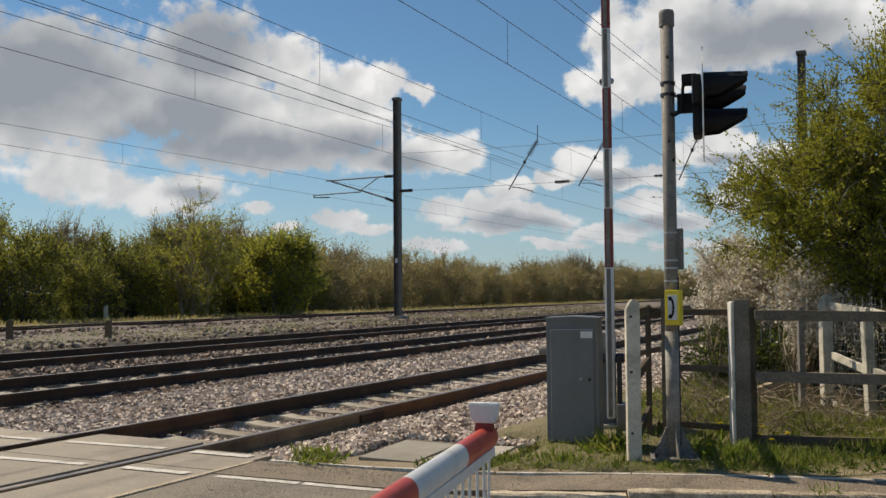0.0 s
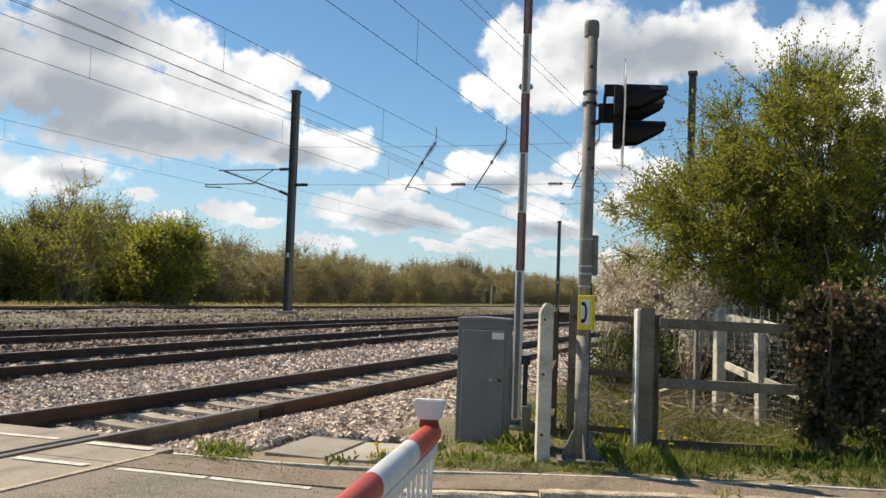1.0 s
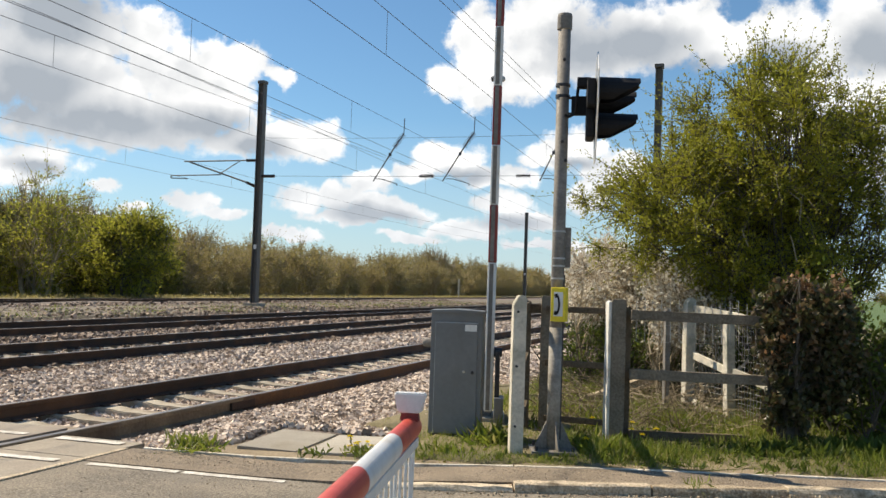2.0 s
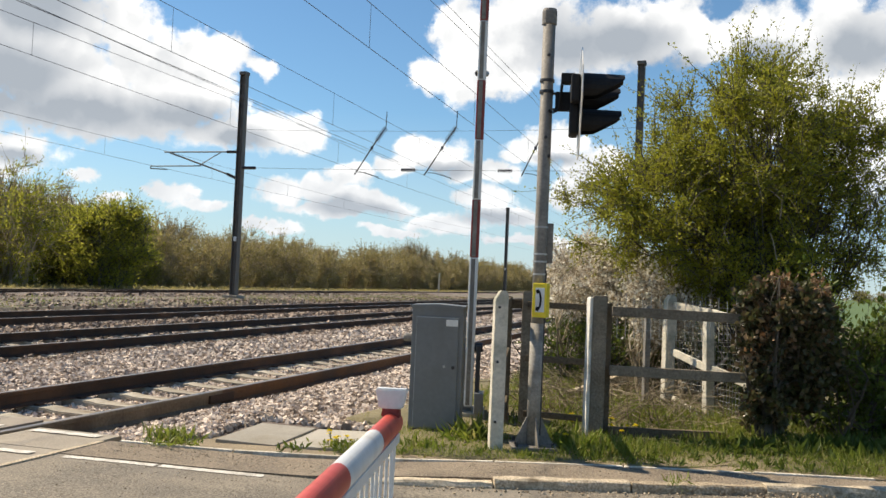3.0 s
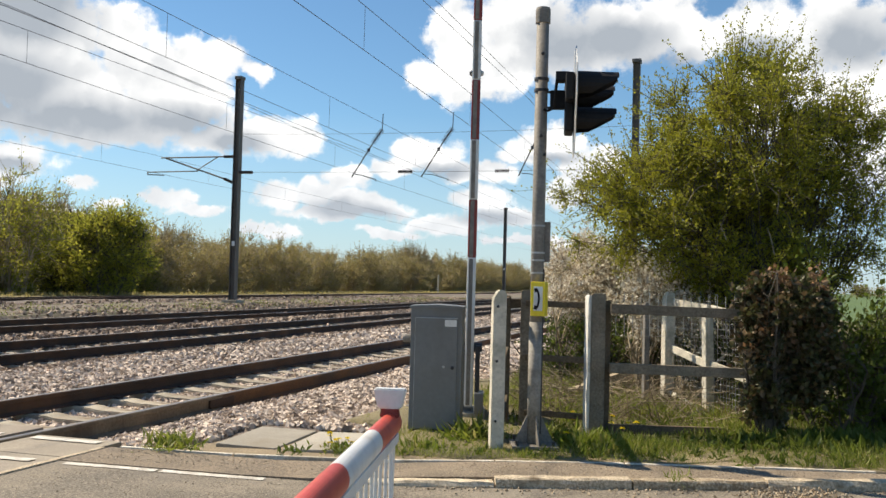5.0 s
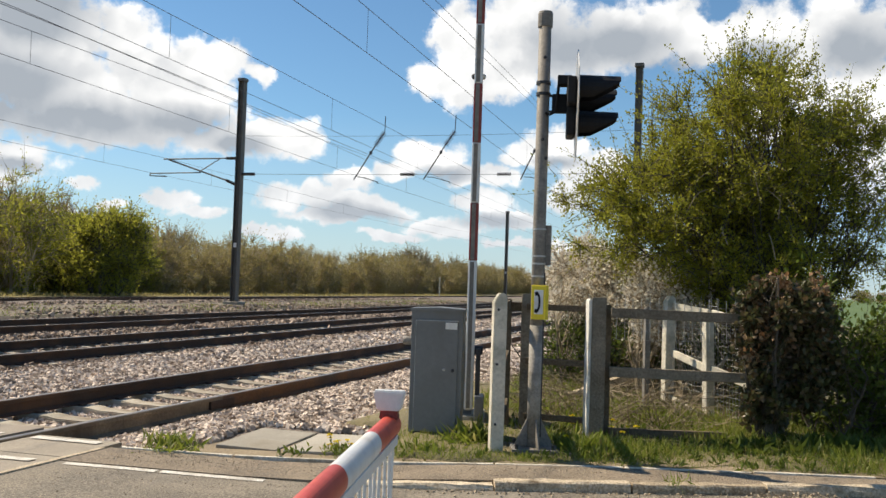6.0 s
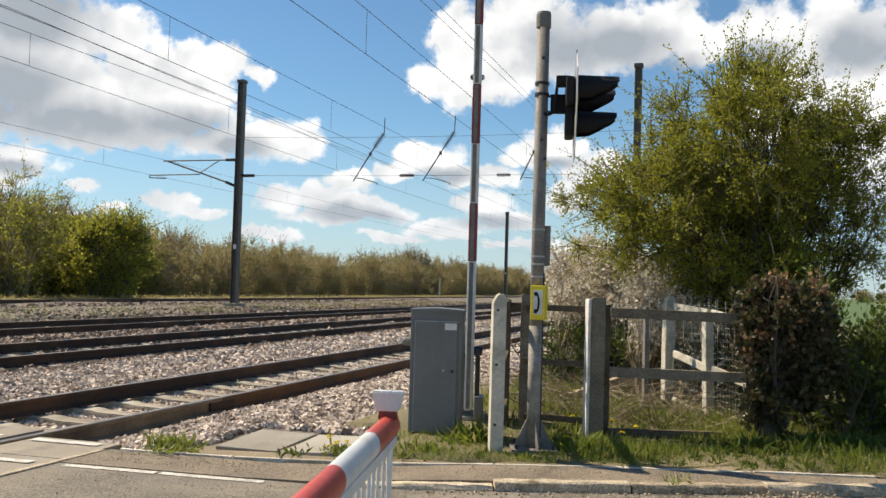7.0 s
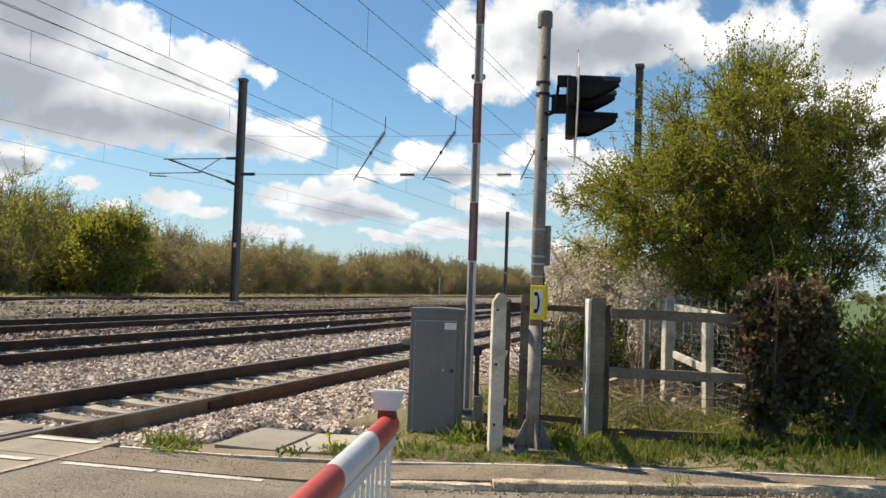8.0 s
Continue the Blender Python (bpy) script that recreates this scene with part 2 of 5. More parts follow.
RAILRUST = surf("fresh_rail_rust", (0.07, 0.036, 0.018), (0.17, 0.085, 0.038), 2.0, 0.85, 0.3, fine=40, stain=(0.05, 0.035, 0.025), stain_scale=0.6, coords="World")
RAILDUST = surf("dusty_rail", (0.11, 0.085, 0.055), (0.24, 0.19, 0.13), 2.5, 0.85, 0.3, fine=40, stain=(0.08, 0.055, 0.035), stain_scale=1.5, coords="World")
RAILTOP = surf("rail_head_steel", (0.22, 0.19, 0.16), (0.38, 0.33, 0.28), 3.0, 0.4, 0.05, metal=0.8, coords="World")
BALLAST = surf("ballast_bed", (0.06, 0.046, 0.036), (0.34, 0.275, 0.23), 26.0, 0.95, 1.0, fine=55, stain=(0.13, 0.09, 0.06), stain_scale=0.5, coords="World", bump_dist=0.03)
STONE = surf("ballast_stone", (0.22, 0.165, 0.12), (0.76, 0.64, 0.53), 6.0, 0.9, 0.2, fine=90, island=1.3, coords="World")
GRIT = surf("tan_grit", (0.2, 0.15, 0.1), (0.5, 0.42, 0.31), 6.0, 0.95, 0.2, fine=90, island=1.0, coords="World")
STONE_BROWN = surf("brake_dust_stone", (0.11, 0.078, 0.052), (0.5, 0.385, 0.29), 5.0, 0.95, 0.2, fine=90, island=1.2, stain=(0.17, 0.11, 0.07), stain_scale=0.7, coords="World")
BARESOIL = surf("bare_tan_soil", (0.17, 0.13, 0.08), (0.36, 0.285, 0.185), 3.0, 0.95, 0.6, fine=60, grit=1.6, stain=(0.16, 0.14, 0.07), stain_scale=2.0, coords="World", bump_dist=0.01)
SOIL = surf("rough_grass_ground", (0.11, 0.1, 0.045), (0.23, 0.19, 0.1), 1.2, 0.95, 0.8, fine=25, stain=(0.2, 0.16, 0.09), stain_scale=0.35, coords="World", bump_dist=0.04)
STRIP = surf("gravelly_strip", (0.11, 0.093, 0.068), (0.23, 0.192, 0.15), 1.0, 0.95, 0.6, fine=14, stain=(0.12, 0.12, 0.04), stain_scale=0.5, coords="World", bump_dist=0.03)
FIELD = surf("field_green", (0.055, 0.1, 0.03), (0.11, 0.17, 0.05), 0.15, 0.95, 0.5, fine=6, coords="World", bump_dist=0.05)
CABGREY = surf("cabinet_grey_paint", (0.16, 0.165, 0.165), (0.2, 0.205, 0.205), 5.0, 0.5, 0.05, fine=30, stain=(0.15, 0.15, 0.145), stain_scale=2.5)
GALV = surf("galvanised_steel", (0.155, 0.142, 0.125), (0.3, 0.277, 0.245), 9.0, 0.65, 0.1, metal=0.0, fine=50, stain=(0.15, 0.135, 0.115), stain_scale=3, spec=0.25)
PALEGALV = surf("pale_galvanised_steel", (0.21, 0.195, 0.17), (0.42, 0.39, 0.345), 6.0, 0.7, 0.1, metal=0.0, fine=50, stain=(0.15, 0.135, 0.11), stain_scale=4, spec=0.25)
MASTGREY = surf("mast_steel", (0.09, 0.082, 0.074), (0.17, 0.157, 0.142), 2.0, 0.6, 0.1, metal=0.2, fine=20)
DARKSTEEL = surf("dark_steel", (0.03, 0.03, 0.032), (0.07, 0.07, 0.075), 6.0, 0.55, 0.1, metal=0.3)
BLACK = surf("black_plastic", (0.008, 0.008, 0.009), (0.018, 0.018, 0.02), 6.0, 0.6, 0.05, spec=0.25)
WHITE = surf("white_paint", (0.68, 0.68, 0.66), (0.82, 0.82, 0.8), 5.0, 0.4, 0.04, stain=(0.6, 0.58, 0.53), stain_scale=5)
RED = surf("red_paint", (0.48, 0.055, 0.032), (0.6, 0.085, 0.05), 5.0, 0.42, 0.04, stain=(0.4, 0.07, 0.05), stain_scale=5)
OLDRED = surf("faded_red_paint", (0.2, 0.025, 0.02), (0.3, 0.05, 0.04), 5.0, 0.5, 0.05, stain=(0.2, 0.05, 0.04), stain_scale=4)
ALU = surf("dull_aluminium", (0.35, 0.35, 0.34), (0.55, 0.55, 0.53), 8.0, 0.45, 0.05, metal=0.5)
YELLOW = surf("yellow_enamel", (0.78, 0.6, 0.02), (0.88, 0.7, 0.04), 5.0, 0.4, 0.03)
OLDWOOD = surf("grey_weathered_timber", (0.072, 0.053, 0.035), (0.19, 0.147, 0.1), 3.0, 0.9, 0.6, fine=45, vary=0.5, stain=(0.1, 0.095, 0.06), stain_scale=2, spec=0.15)
SILVERWOOD = surf("silvered_timber", (0.14, 0.115, 0.085), (0.34, 0.285, 0.215), 3.0, 0.9, 0.6, fine=45, vary=0.3, stain=(0.14, 0.13, 0.1), stain_scale=2, spec=0.15)
PALEWOOD = surf("pale_concrete_post", (0.42, 0.385, 0.31), (0.68, 0.63, 0.52), 4.0, 0.9, 0.4, fine=50, vary=0.4, stain=(0.26, 0.26, 0.2), stain_scale=3, spec=0.15)
BARK = surf("bark", (0.05, 0.042, 0.032), (0.14, 0.12, 0.095), 8.0, 0.95, 0.6, fine=40)
TWIG = surf("pale_twigs", (0.24, 0.19, 0.12), (0.46, 0.38, 0.26), 3.0, 0.9, 0.1, island=0.9)
BRAMBLE = surf("brown_bramble", (0.13, 0.1, 0.06), (0.36, 0.29, 0.19), 3.0, 0.9, 0.1, island=0.9)
WIRE = surf("wire_metal", (0.1, 0.1, 0.105), (0.16, 0.16, 0.165), 5.0, 0.5, 0.0, metal=0.5)
CERAMIC = surf("brown_insulator", (0.035, 0.025, 0.022), (0.06, 0.045, 0.04), 5.0, 0.3, 0.0)
LEAF_TREE = leafy("hawthorn_leaf", [(0.215, 0.22, 0.02), (0.305, 0.31, 0.03), (0.385, 0.38, 0.05), (0.26, 0.27, 0.025)], 0.52)
# near-white timber with the sun's brightness put into its colour
SUNLITWOOD = surf("sunlit_timber", (0.62, 0.6, 0.54), (0.82, 0.8, 0.74), 5.0, 0.85, 0.3, fine=50, stain=(0.5, 0.47, 0.4), stain_scale=6)
LEAF_DARK = leafy("ivy_leaf", [(0.035, 0.042, 0.016), (0.07, 0.08, 0.026), (0.12, 0.115, 0.05), (0.14, 0.09, 0.05), (0.05, 0.06, 0.02)], 0.3, 0.35)
LEAF_DRY = leafy("dry_ivy_leaf", [(0.16, 0.085, 0.04), (0.36, 0.2, 0.09), (0.08, 0.055, 0.03), (0.5, 0.33, 0.18), (0.05, 0.06, 0.025)], 0.25)
LEAF_HEDGE = leafy("hedge_leaf", [(0.07, 0.1, 0.016), (0.14, 0.18, 0.03), (0.1, 0.14, 0.022)], 0.45)
LEAF_GREEN = leafy("bush_leaf", [(0.16, 0.18, 0.025), (0.28, 0.295, 0.04), (0.38, 0.37, 0.07), (0.24, 0.225, 0.055)], 0.6)
LEAF_BRIGHT = leafy("bright_bush_leaf", [(0.24, 0.26, 0.035), (0.34, 0.35, 0.05), (0.44, 0.43, 0.07), (0.29, 0.3, 0.04)], 0.72)
LEAF_OLIVE = leafy("olive_bush_leaf", [(0.26, 0.22, 0.075), (0.37, 0.315, 0.115), (0.48, 0.41, 0.18), (0.29, 0.255, 0.08)], 0.6)
LEAF_GRASS = leafy("grass_blade", [(0.1, 0.145, 0.016), (0.17, 0.22, 0.028), (0.24, 0.27, 0.045), (0.2, 0.24, 0.035), (0.38, 0.33, 0.13)], 0.45)
BLOSSOM = leafy("white_blossom", [(0.78, 0.73, 0.62), (0.86, 0.83, 0.75), (0.45, 0.38, 0.26), (0.8, 0.75, 0.65), (0.6, 0.52, 0.4)], 0.35)
PETAL = leafy("dandelion_petal", [(0.85, 0.68, 0.015), (0.92, 0.76, 0.03)], 0.2)


# ---------------- building helpers ----------------
def raw(name, verts, faces, material, parent=None, label="", smooth=False):
    me = bpy.data.meshes.new(name)
    me.from_pydata([tuple(v) for v in verts] if not isinstance(verts, np.ndarray) else verts.tolist(), [], faces.tolist() if isinstance(faces, np.ndarray) else faces)
    for one in (material if isinstance(material, (list, tuple)) else [material]):
        me.materials.append(one)
    if smooth:
        me.shade_smooth()
    ob = new(name, me)
    ob.parent = parent
    if label:
        ob["label"] = label
    return ob


def part(name, bm, material, parent=None, label="", smooth=False):
    """Links a bmesh as one mesh object, under a thing or a part where one is given."""
    me = bpy.data.meshes.new(name)
    bm.to_mesh(me)
    bm.free()
    for one in (material if isinstance(material, (list, tuple)) else [material]):
        me.materials.append(one)
    if smooth:
        me.shade_smooth()
    ob = new(name, me)
    ob.parent = parent
    if label:
        ob["label"] = label
    return ob


def thing(name, label, category, place=(0, 0, 0), turn=0.0, group="", kind=""):
    ob = new(name)
    ob.empty_display_size = 0.2
    ob.matrix_basis = pose(*place, 0, 0, turn)
    return tagged(ob, label, category, group, kind)


def box(size, at=(0, 0, 0), bevel=0.0, rot=(0, 0, 0), bm=None):
    bm = bm or bmesh.new()
    made = bmesh.ops.create_cube(bm, size=1.0, matrix=pose(*at, *rot) @ Matrix.Diagonal((*size, 1)))
    if bevel:
        edges = list({e for v in made["verts"] for e in v.link_edges})
        bmesh.ops.bevel(bm, geom=edges, offset=bevel, segments=2, profile=0.6, affect="EDGES")
    return bm


def tube(p0, p1, r0, r1=None, n=14, bm=None):
    bm = bm or bmesh.new()
    p0, p1 = Vector(p0), Vector(p1)
    d = p1 - p0
    m = Matrix.Translation((p0 + p1) / 2) @ d.to_track_quat("Z", "Y").to_matrix().to_4x4()
    bmesh.ops.create_cone(bm, cap_ends=True, segments=n, radius1=r0, radius2=r0 if r1 is None else r1, depth=d.length, matrix=m)
    return bm


def turned(profile, at=(0, 0, 0), axis=(0, 0, 1), n=18, bm=None):
    """A turned body from (radius, height) pairs along an axis."""
    bm = bm or bmesh.new()
    m = Matrix.Translation(at) @ Vector(axis).to_track_quat("Z", "Y").to_matrix().to_4x4()
    rings = [[bm.verts.new(m @ Vector((r * math.cos(2 * math.pi * k / n), r * math.sin(2 * math.pi * k / n), h))) for k in range(n)] for r, h in profile]
    for a, b in zip(rings, rings[1:]):
        for k in range(n):
            bm.faces.new((a[k], a[(k + 1) % n], b[(k + 1) % n], b[k]))
    bm.faces.new(rings[0][::-1])
    bm.faces.new(rings[-1])
    return bm


def prism(outline, depth, m=None, bevel=0.0, bm=None):
    """An outline in the xz plane, given depth along y (centred)."""
    bm = bm or bmesh.new()
    m = m or Matrix()
    a = [bm.verts.new(m @ Vector((x, -depth / 2, z))) for x, z in outline]
    b = [bm.verts.new(m @ Vector((x, depth / 2, z))) for x, z in outline]
    n = len(outline)
    faces = [bm.faces.new(a), bm.faces.new(b[::-1])]
    for k in range(n):
        faces.append(bm.faces.new((a[k], b[k], b[(k + 1) % n], a[(k + 1) % n])))
    bmesh.ops.recalc_face_normals(bm, faces=faces)
    if bevel:
        bmesh.ops.bevel(bm, geom=list({e for f in faces for e in f.edges}), offset=bevel, segments=2, affect="EDGES")
    return bm


def tubes(p0, p1, r0, r1, n=4):
    """Many tapered sticks as arrays of corners and faces."""
    p0, p1, r0, r1 = (np.asarray(a, float) for a in (p0, p1, r0, r1))
    d = p1 - p0
    d /= np.linalg.norm(d, axis=1)[:, None] + 1e-9
    u = np.cross(d, np.where(np.abs(d[:, 2:3]) < 0.9, np.array([[0, 0, 1.0]]), np.array([[1.0, 0, 0]])))
    u /= np.linalg.norm(u, axis=1)[:, None] + 1e-9
    w = np.cross(d, u)
    ang = np.arange(n) * 2 * np.pi / n
    ring = u[:, None] * np.cos(ang)[None, :, None] + w[:, None] * np.sin(ang)[None, :, None]
    v = np.concatenate([p0[:, None] + ring * r0[:, None, None], p1[:, None] + ring * r1[:, None, None]], 1).reshape(-1, 3)
    k = np.arange(n)
    f = np.stack([k, (k + 1) % n, n + (k + 1) % n, n + k], 1)
    f = (f[None] + (np.arange(len(p0)) * 2 * n)[:, None, None]).reshape(-1, 4)
    return v, f


def blades(at, size, rng, up=0.3, ratio=0.55, away=None):
    """Many small folded leaves as arrays; size is each one's length."""
    n = len(at)
    d = rng.normal(size=(n, 3))
    if away is not None:
        d = d + away
    d[:, 2] += up
    d /= np.linalg.norm(d, axis=1)[:, None]
    s = np.cross(d, rng.normal(size=(n, 3)))
    s /= np.linalg.norm(s, axis=1)[:, None]
    h = np.cross(d, s)
    L = (size * rng.uniform(0.6, 1.3, n))[:, None]
    mid = at + d * L * 0.5 + h * L * 0.12
    v = np.stack([at, mid + s * L * ratio * 0.5, at + d * L, mid - s * L * ratio * 0.5], 1).reshape(-1, 3)
    f = np.arange(n * 4).reshape(n, 4)
    return v, f


def strand(points, r, n=5):
    """A wire through points, as arrays."""
    p = np.array(points, float)
    rr = np.full(len(p) - 1, r)
    return tubes(p[:-1], p[1:], rr, rr, n)


def joined(*pieces):
    vs, fs, off = [], [], 0
    for v, f in pieces:
        vs.append(v)
        fs += (np.asarray(f) + off).tolist()
        off += len(v)
    return np.concatenate(vs), fs

# ---------------- ground, road, crossing ----------------
VERGE = [(-4.4, 6.1), (-3.05, 6.22), (-2.24, 6.47), (-1.7, 6.72), (-0.94, 7.0), (0.08, 7.26), (1.07, 7.48), (4.0, 8.5), (40.0, 21.5)]
KERBLINE = [(-4.4, 5.54), (-2.9, 5.68), (-2.3, 5.8), (-1.88, 5.96), (-0.6, 6.43), (0.81, 6.98), (4.0, 8.2), (40.0, 21.2)]
vx, vy = zip(*VERGE)
kx, ky = zip(*KERBLINE)
BED = [(-19.4, -0.06), (-18.6, -0.08), (-18.0, -0.14), (-17.6, -0.15), (-15.4, -0.2), (-14.6, -0.12), (-13.7, -0.08), (-12.7, -0.12), (-12.2, -0.14), (-10.1, -0.2), (-9.4, -0.1),
       (-8.5, -0.05), (-7.5, -0.12), (-7.0, -0.2), (-5.2, -0.21), (-5.05, -0.15), (-4.65, -0.1), (-4.1, -0.03), (-3.5, -0.03), (-3.0, -0.02)]
bx, bz = zip(*BED)


def bed_height(x, y):
    z = np.interp(x, bx, bz)
    return z + 0.02 * np.sin(x * 2.1 + y * 0.9) * np.sin(y * 1.3)


def ground_height(x, y):
    """Verge and fields near road level, sunk under the road and the track beds."""
    z = 0.03 * np.sin(x * 1.3 + 0.7 * y) * np.sin(0.9 * y - 0.4 * x)
    far = np.clip((np.hypot(x, y) - 25) / 60, 0, 1)
    z = z * (1 - far)
    z = np.where((x > -25) & (x < -17.2), z - 0.0, z)
    z = np.where(x < -24, 0.1 * np.clip((-24 - x) / 2, 0, 1), z)
    sunk = ((x > -19.1) & (x < -3.25)) | ((x > -19.1) & (x < -2.7) & (y < 7.9))
    z = np.where(sunk, -0.45, z)
    under = (x > -18) & (y < np.interp(x, vx, vy) + 0.05) & (y > -7.5)
    return np.where(under, -0.5, z)


def grid_axis(near, reach):
    inner = np.arange(-near, near + 0.01, 0.25)
    outer = near * (reach / near) ** (np.arange(1, 15) / 14)
    return np.concatenate([-outer[::-1], inner, outer])


gx, gy = grid_axis(20, 2500), grid_axis(14, 2500)
X, Y = np.meshgrid(gx, gy)
V = np.stack([X, Y, ground_height(X, Y)], -1).reshape(-1, 3)
nx, ny = len(gx), len(gy)
idx = np.arange(nx * ny).reshape(ny, nx)
Fq = np.stack([idx[:-1, :-1], idx[:-1, 1:], idx[1:, 1:], idx[1:, :-1]], -1).reshape(-1, 4)
ground = raw("ground", V, Fq, [SOIL, FIELD, STRIP], smooth=True)
cx, cy = V[Fq[:, 0], 0], V[Fq[:, 0], 1]
ground.data.polygons.foreach_set("material_index", np.where((cx > 5.0) & (cy > 11), 1, np.where((cx > -31.0) & (cx < -18.0), 2, 0)).astype(np.int32))
tagged(ground, "rough grass and green field ground running to the horizon", "ground", kind="structure")


def sheet(name, xs, lows, highs, z, material, label, category, steps=6, thick=0.12):
    """A flat slab between two lines over x."""
    n = len(xs)
    v = [(x, a, h) for x, a, h in zip(xs, lows, z)] + [(x, b, h) for x, b, h in zip(xs, highs, z)]
    v += [(x, y, z - thick) for x, y, z in v]
    f = []
    for k in range(n - 1):
        f += [(k, k + 1, n + k + 1, n + k), (2 * n + k, 3 * n + k, 3 * n + k + 1, 2 * n + k + 1), (k, 2 * n + k, 2 * n + k + 1, k + 1), (n + k, n + k + 1, 3 * n + k + 1, 3 * n + k)]
    f += [(0, n, 3 * n, 2 * n), (n - 1, 3 * n - 1, 4 * n - 1, 2 * n - 1)]
    return tagged(raw(name, v, f, material), label, category, kind="structure")


rx = [-4.38, -2.9, -2.3, -1.88, -0.6, 0.81, 4.0, 40.0]
sheet("road", rx, [-6.5 + 0.36 * max(0, x) for x in rx], [np.interp(x, kx, ky) - 0.004 for x in rx], [float(np.interp(x, (-4.4, -2.9, -1.9), (-0.012, -0.03, -0.06))) for x in rx], ASPHALT, "worn grey asphalt road leading to the level crossing", "road", thick=0.3)
px = [-4.36, -3.7, -3.05, -2.6, -2.24, -1.7, -0.94, 0.08, 1.07, 4.0, 40.0]
sheet("pavement", px, [np.interp(x, kx, ky) + (0.11 if x > -2.25 else 0.0) for x in px], [np.interp(x, vx, vy) for x in px], [float(np.interp(x, (-4.4, -2.9, -2.0, -1.7), (-0.008, -0.024, -0.02, -0.012))) for x in px], FOOTWAY, "narrow tan asphalt footway beside the road", "pavement", thick=0.3)

def worn_block(length, width, height, chip=0.006, cuts=9):
    """A long rounded block with chipped, uneven edges."""
    bm = bmesh.new()
    o = [(-0.5, -0.5), (0.5, -0.5), (0.5, 0.36), (0.46, 0.44), (0.36, 0.5), (-0.34, 0.5), (-0.45, 0.45), (-0.5, 0.37)]
    rings = []
    for k in range(cuts):
        x = length * (k / (cuts - 1) - 0.5)
        rings.append([bm.verts.new((x, a * width + random.uniform(-chip, chip), b * height + random.uniform(-chip, chip * 0.6))) for a, b in o])
    for p, q in zip(rings, rings[1:]):
        for k in range(8):
            bm.faces.new((p[k], q[k], q[(k + 1) % 8], p[(k + 1) % 8]))
    bm.faces.new(rings[0])
    bm.faces.new(rings[-1][::-1])
    bmesh.ops.recalc_face_normals(bm, faces=bm.faces)
    return bm


kerb = thing("kerb", "row of worn concrete kerb stones edging the footway", "kerb", kind="structure")
s = -2.3
while s < 9:
    e = s + 0.86
    p, q = Vector((s, np.interp(s, kx, ky), 0)), Vector((e, np.interp(e, kx, ky), 0))
    d = (q - p)
    ang = math.degrees(math.atan2(d.y, d.x))
    mid = (p + q) / 2
    part("kerb_stone", worn_block(d.length - 0.012, 0.115, 0.22), KERB, kerb).matrix_basis = pose(mid.x - d.y / d.length * 0.055, mid.y + d.x / d.length * 0.055, -0.108 + random.uniform(-0.006, 0.006) - (0.03 if s < -2.2 else 0), random.uniform(-1, 1), random.uniform(-0.4, 0.4), ang)
    s = e

# pale edging laid flush between footway and verge
edging = thing("edging", "pale flush concrete edging along the verge", "edging", kind="structure")
s = -4.3
while s < 1.0:
    e = min(s + 0.9, 1.05)
    p, q = Vector((s, np.interp(s, vx, vy), 0)), Vector((e, np.interp(e, vx, vy), 0))
    d = q - p
    part("edging_stone", box((d.length - 0.01, 0.04, 0.15), (0, 0, 0), 0.008), EDGE, edging).matrix_basis = pose((p.x + q.x) / 2, (p.y + q.y) / 2 + 0.03, -0.077 + random.uniform(-0.005, 0.004), 0, 0, math.degrees(math.atan2(d.y, d.x)))
    s = e


sv = [-2.6, -2.24, -1.7, -0.94, 0.08, 1.07, 2.5, 4.0]
sheet("verge_soil", sv, [np.interp(x, vx, vy) + 0.054 for x in sv], [np.interp(x, vx, vy) + 0.6 for x in sv], [-0.012] * len(sv), BARESOIL, "bare trodden soil along the verge edge", "ground", thick=0.2)


def mark(name, pts, width, z, label):
    """A painted line on the road through points."""
    bm = bmesh.new()
    x0, x1 = pts[0][0], pts[-1][0]
    for (ax, ay), (bx_, by) in zip(pts, pts[1:]):
        n = Vector((ay - by, bx_ - ax, 0)).normalized() * width / 2
        k = 10
        for i in range(k):
            za, zb = (z[0] + (z[1] - z[0]) * (q - x0) / (x1 - x0) for q in (ax, bx_))
            a, b = Vector((ax, ay, za)).lerp(Vector((bx_, by, zb)), i / k), Vector((ax, ay, za)).lerp(Vector((bx_, by, zb)), (i + 1) / k)
            w0, w1 = 1 + 0.12 * math.sin(i * 2.3), 1 + 0.12 * math.sin((i + 1) * 2.3)
            bm.faces.new([bm.verts.new(a - n * w0), bm.verts.new(b - n * w1), bm.verts.new(b + n * w1), bm.verts.new(a + n * w0)])
    bmesh.ops.remove_doubles(bm, verts=bm.verts, dist=0.001)
    ob = part(name, bm, LINE)
    return tagged(ob, label, "road marking", kind="structure")


mark("edge_line", [(-4.27, 5.47), (-3.85, 5.52), (-3.6, 5.54)], 0.075, (-0.0095, -0.0175), "worn white edge line painted on the road")
mark("edge_line", [(-3.57, 5.545), (-3.1, 5.59), (-2.85, 5.62)], 0.075, (-0.0175, -0.0265), "worn white edge line painted on the road")
mark("edge_line", [(-7.4, 6.08), (-6.72, 6.12)], 0.09, (0.0035, 0.0035), "white edge line painted on the crossing panels")
mark("edge_line", [(-6.5, 6.13), (-5.42, 6.2)], 0.09, (0.0035, 0.0035), "white edge line painted on the crossing panels")
mark("edge_line", [(-5.1, 6.17), (-4.5, 6.17)], 0.1, (0.0035, 0.0035), "white edge line painted on the crossing panels")
mark("edge_line", [(-7.6, 5.2), (-6.75, 5.27)], 0.09, (0.0035, 0.0035), "white edge line painted on the crossing panels")
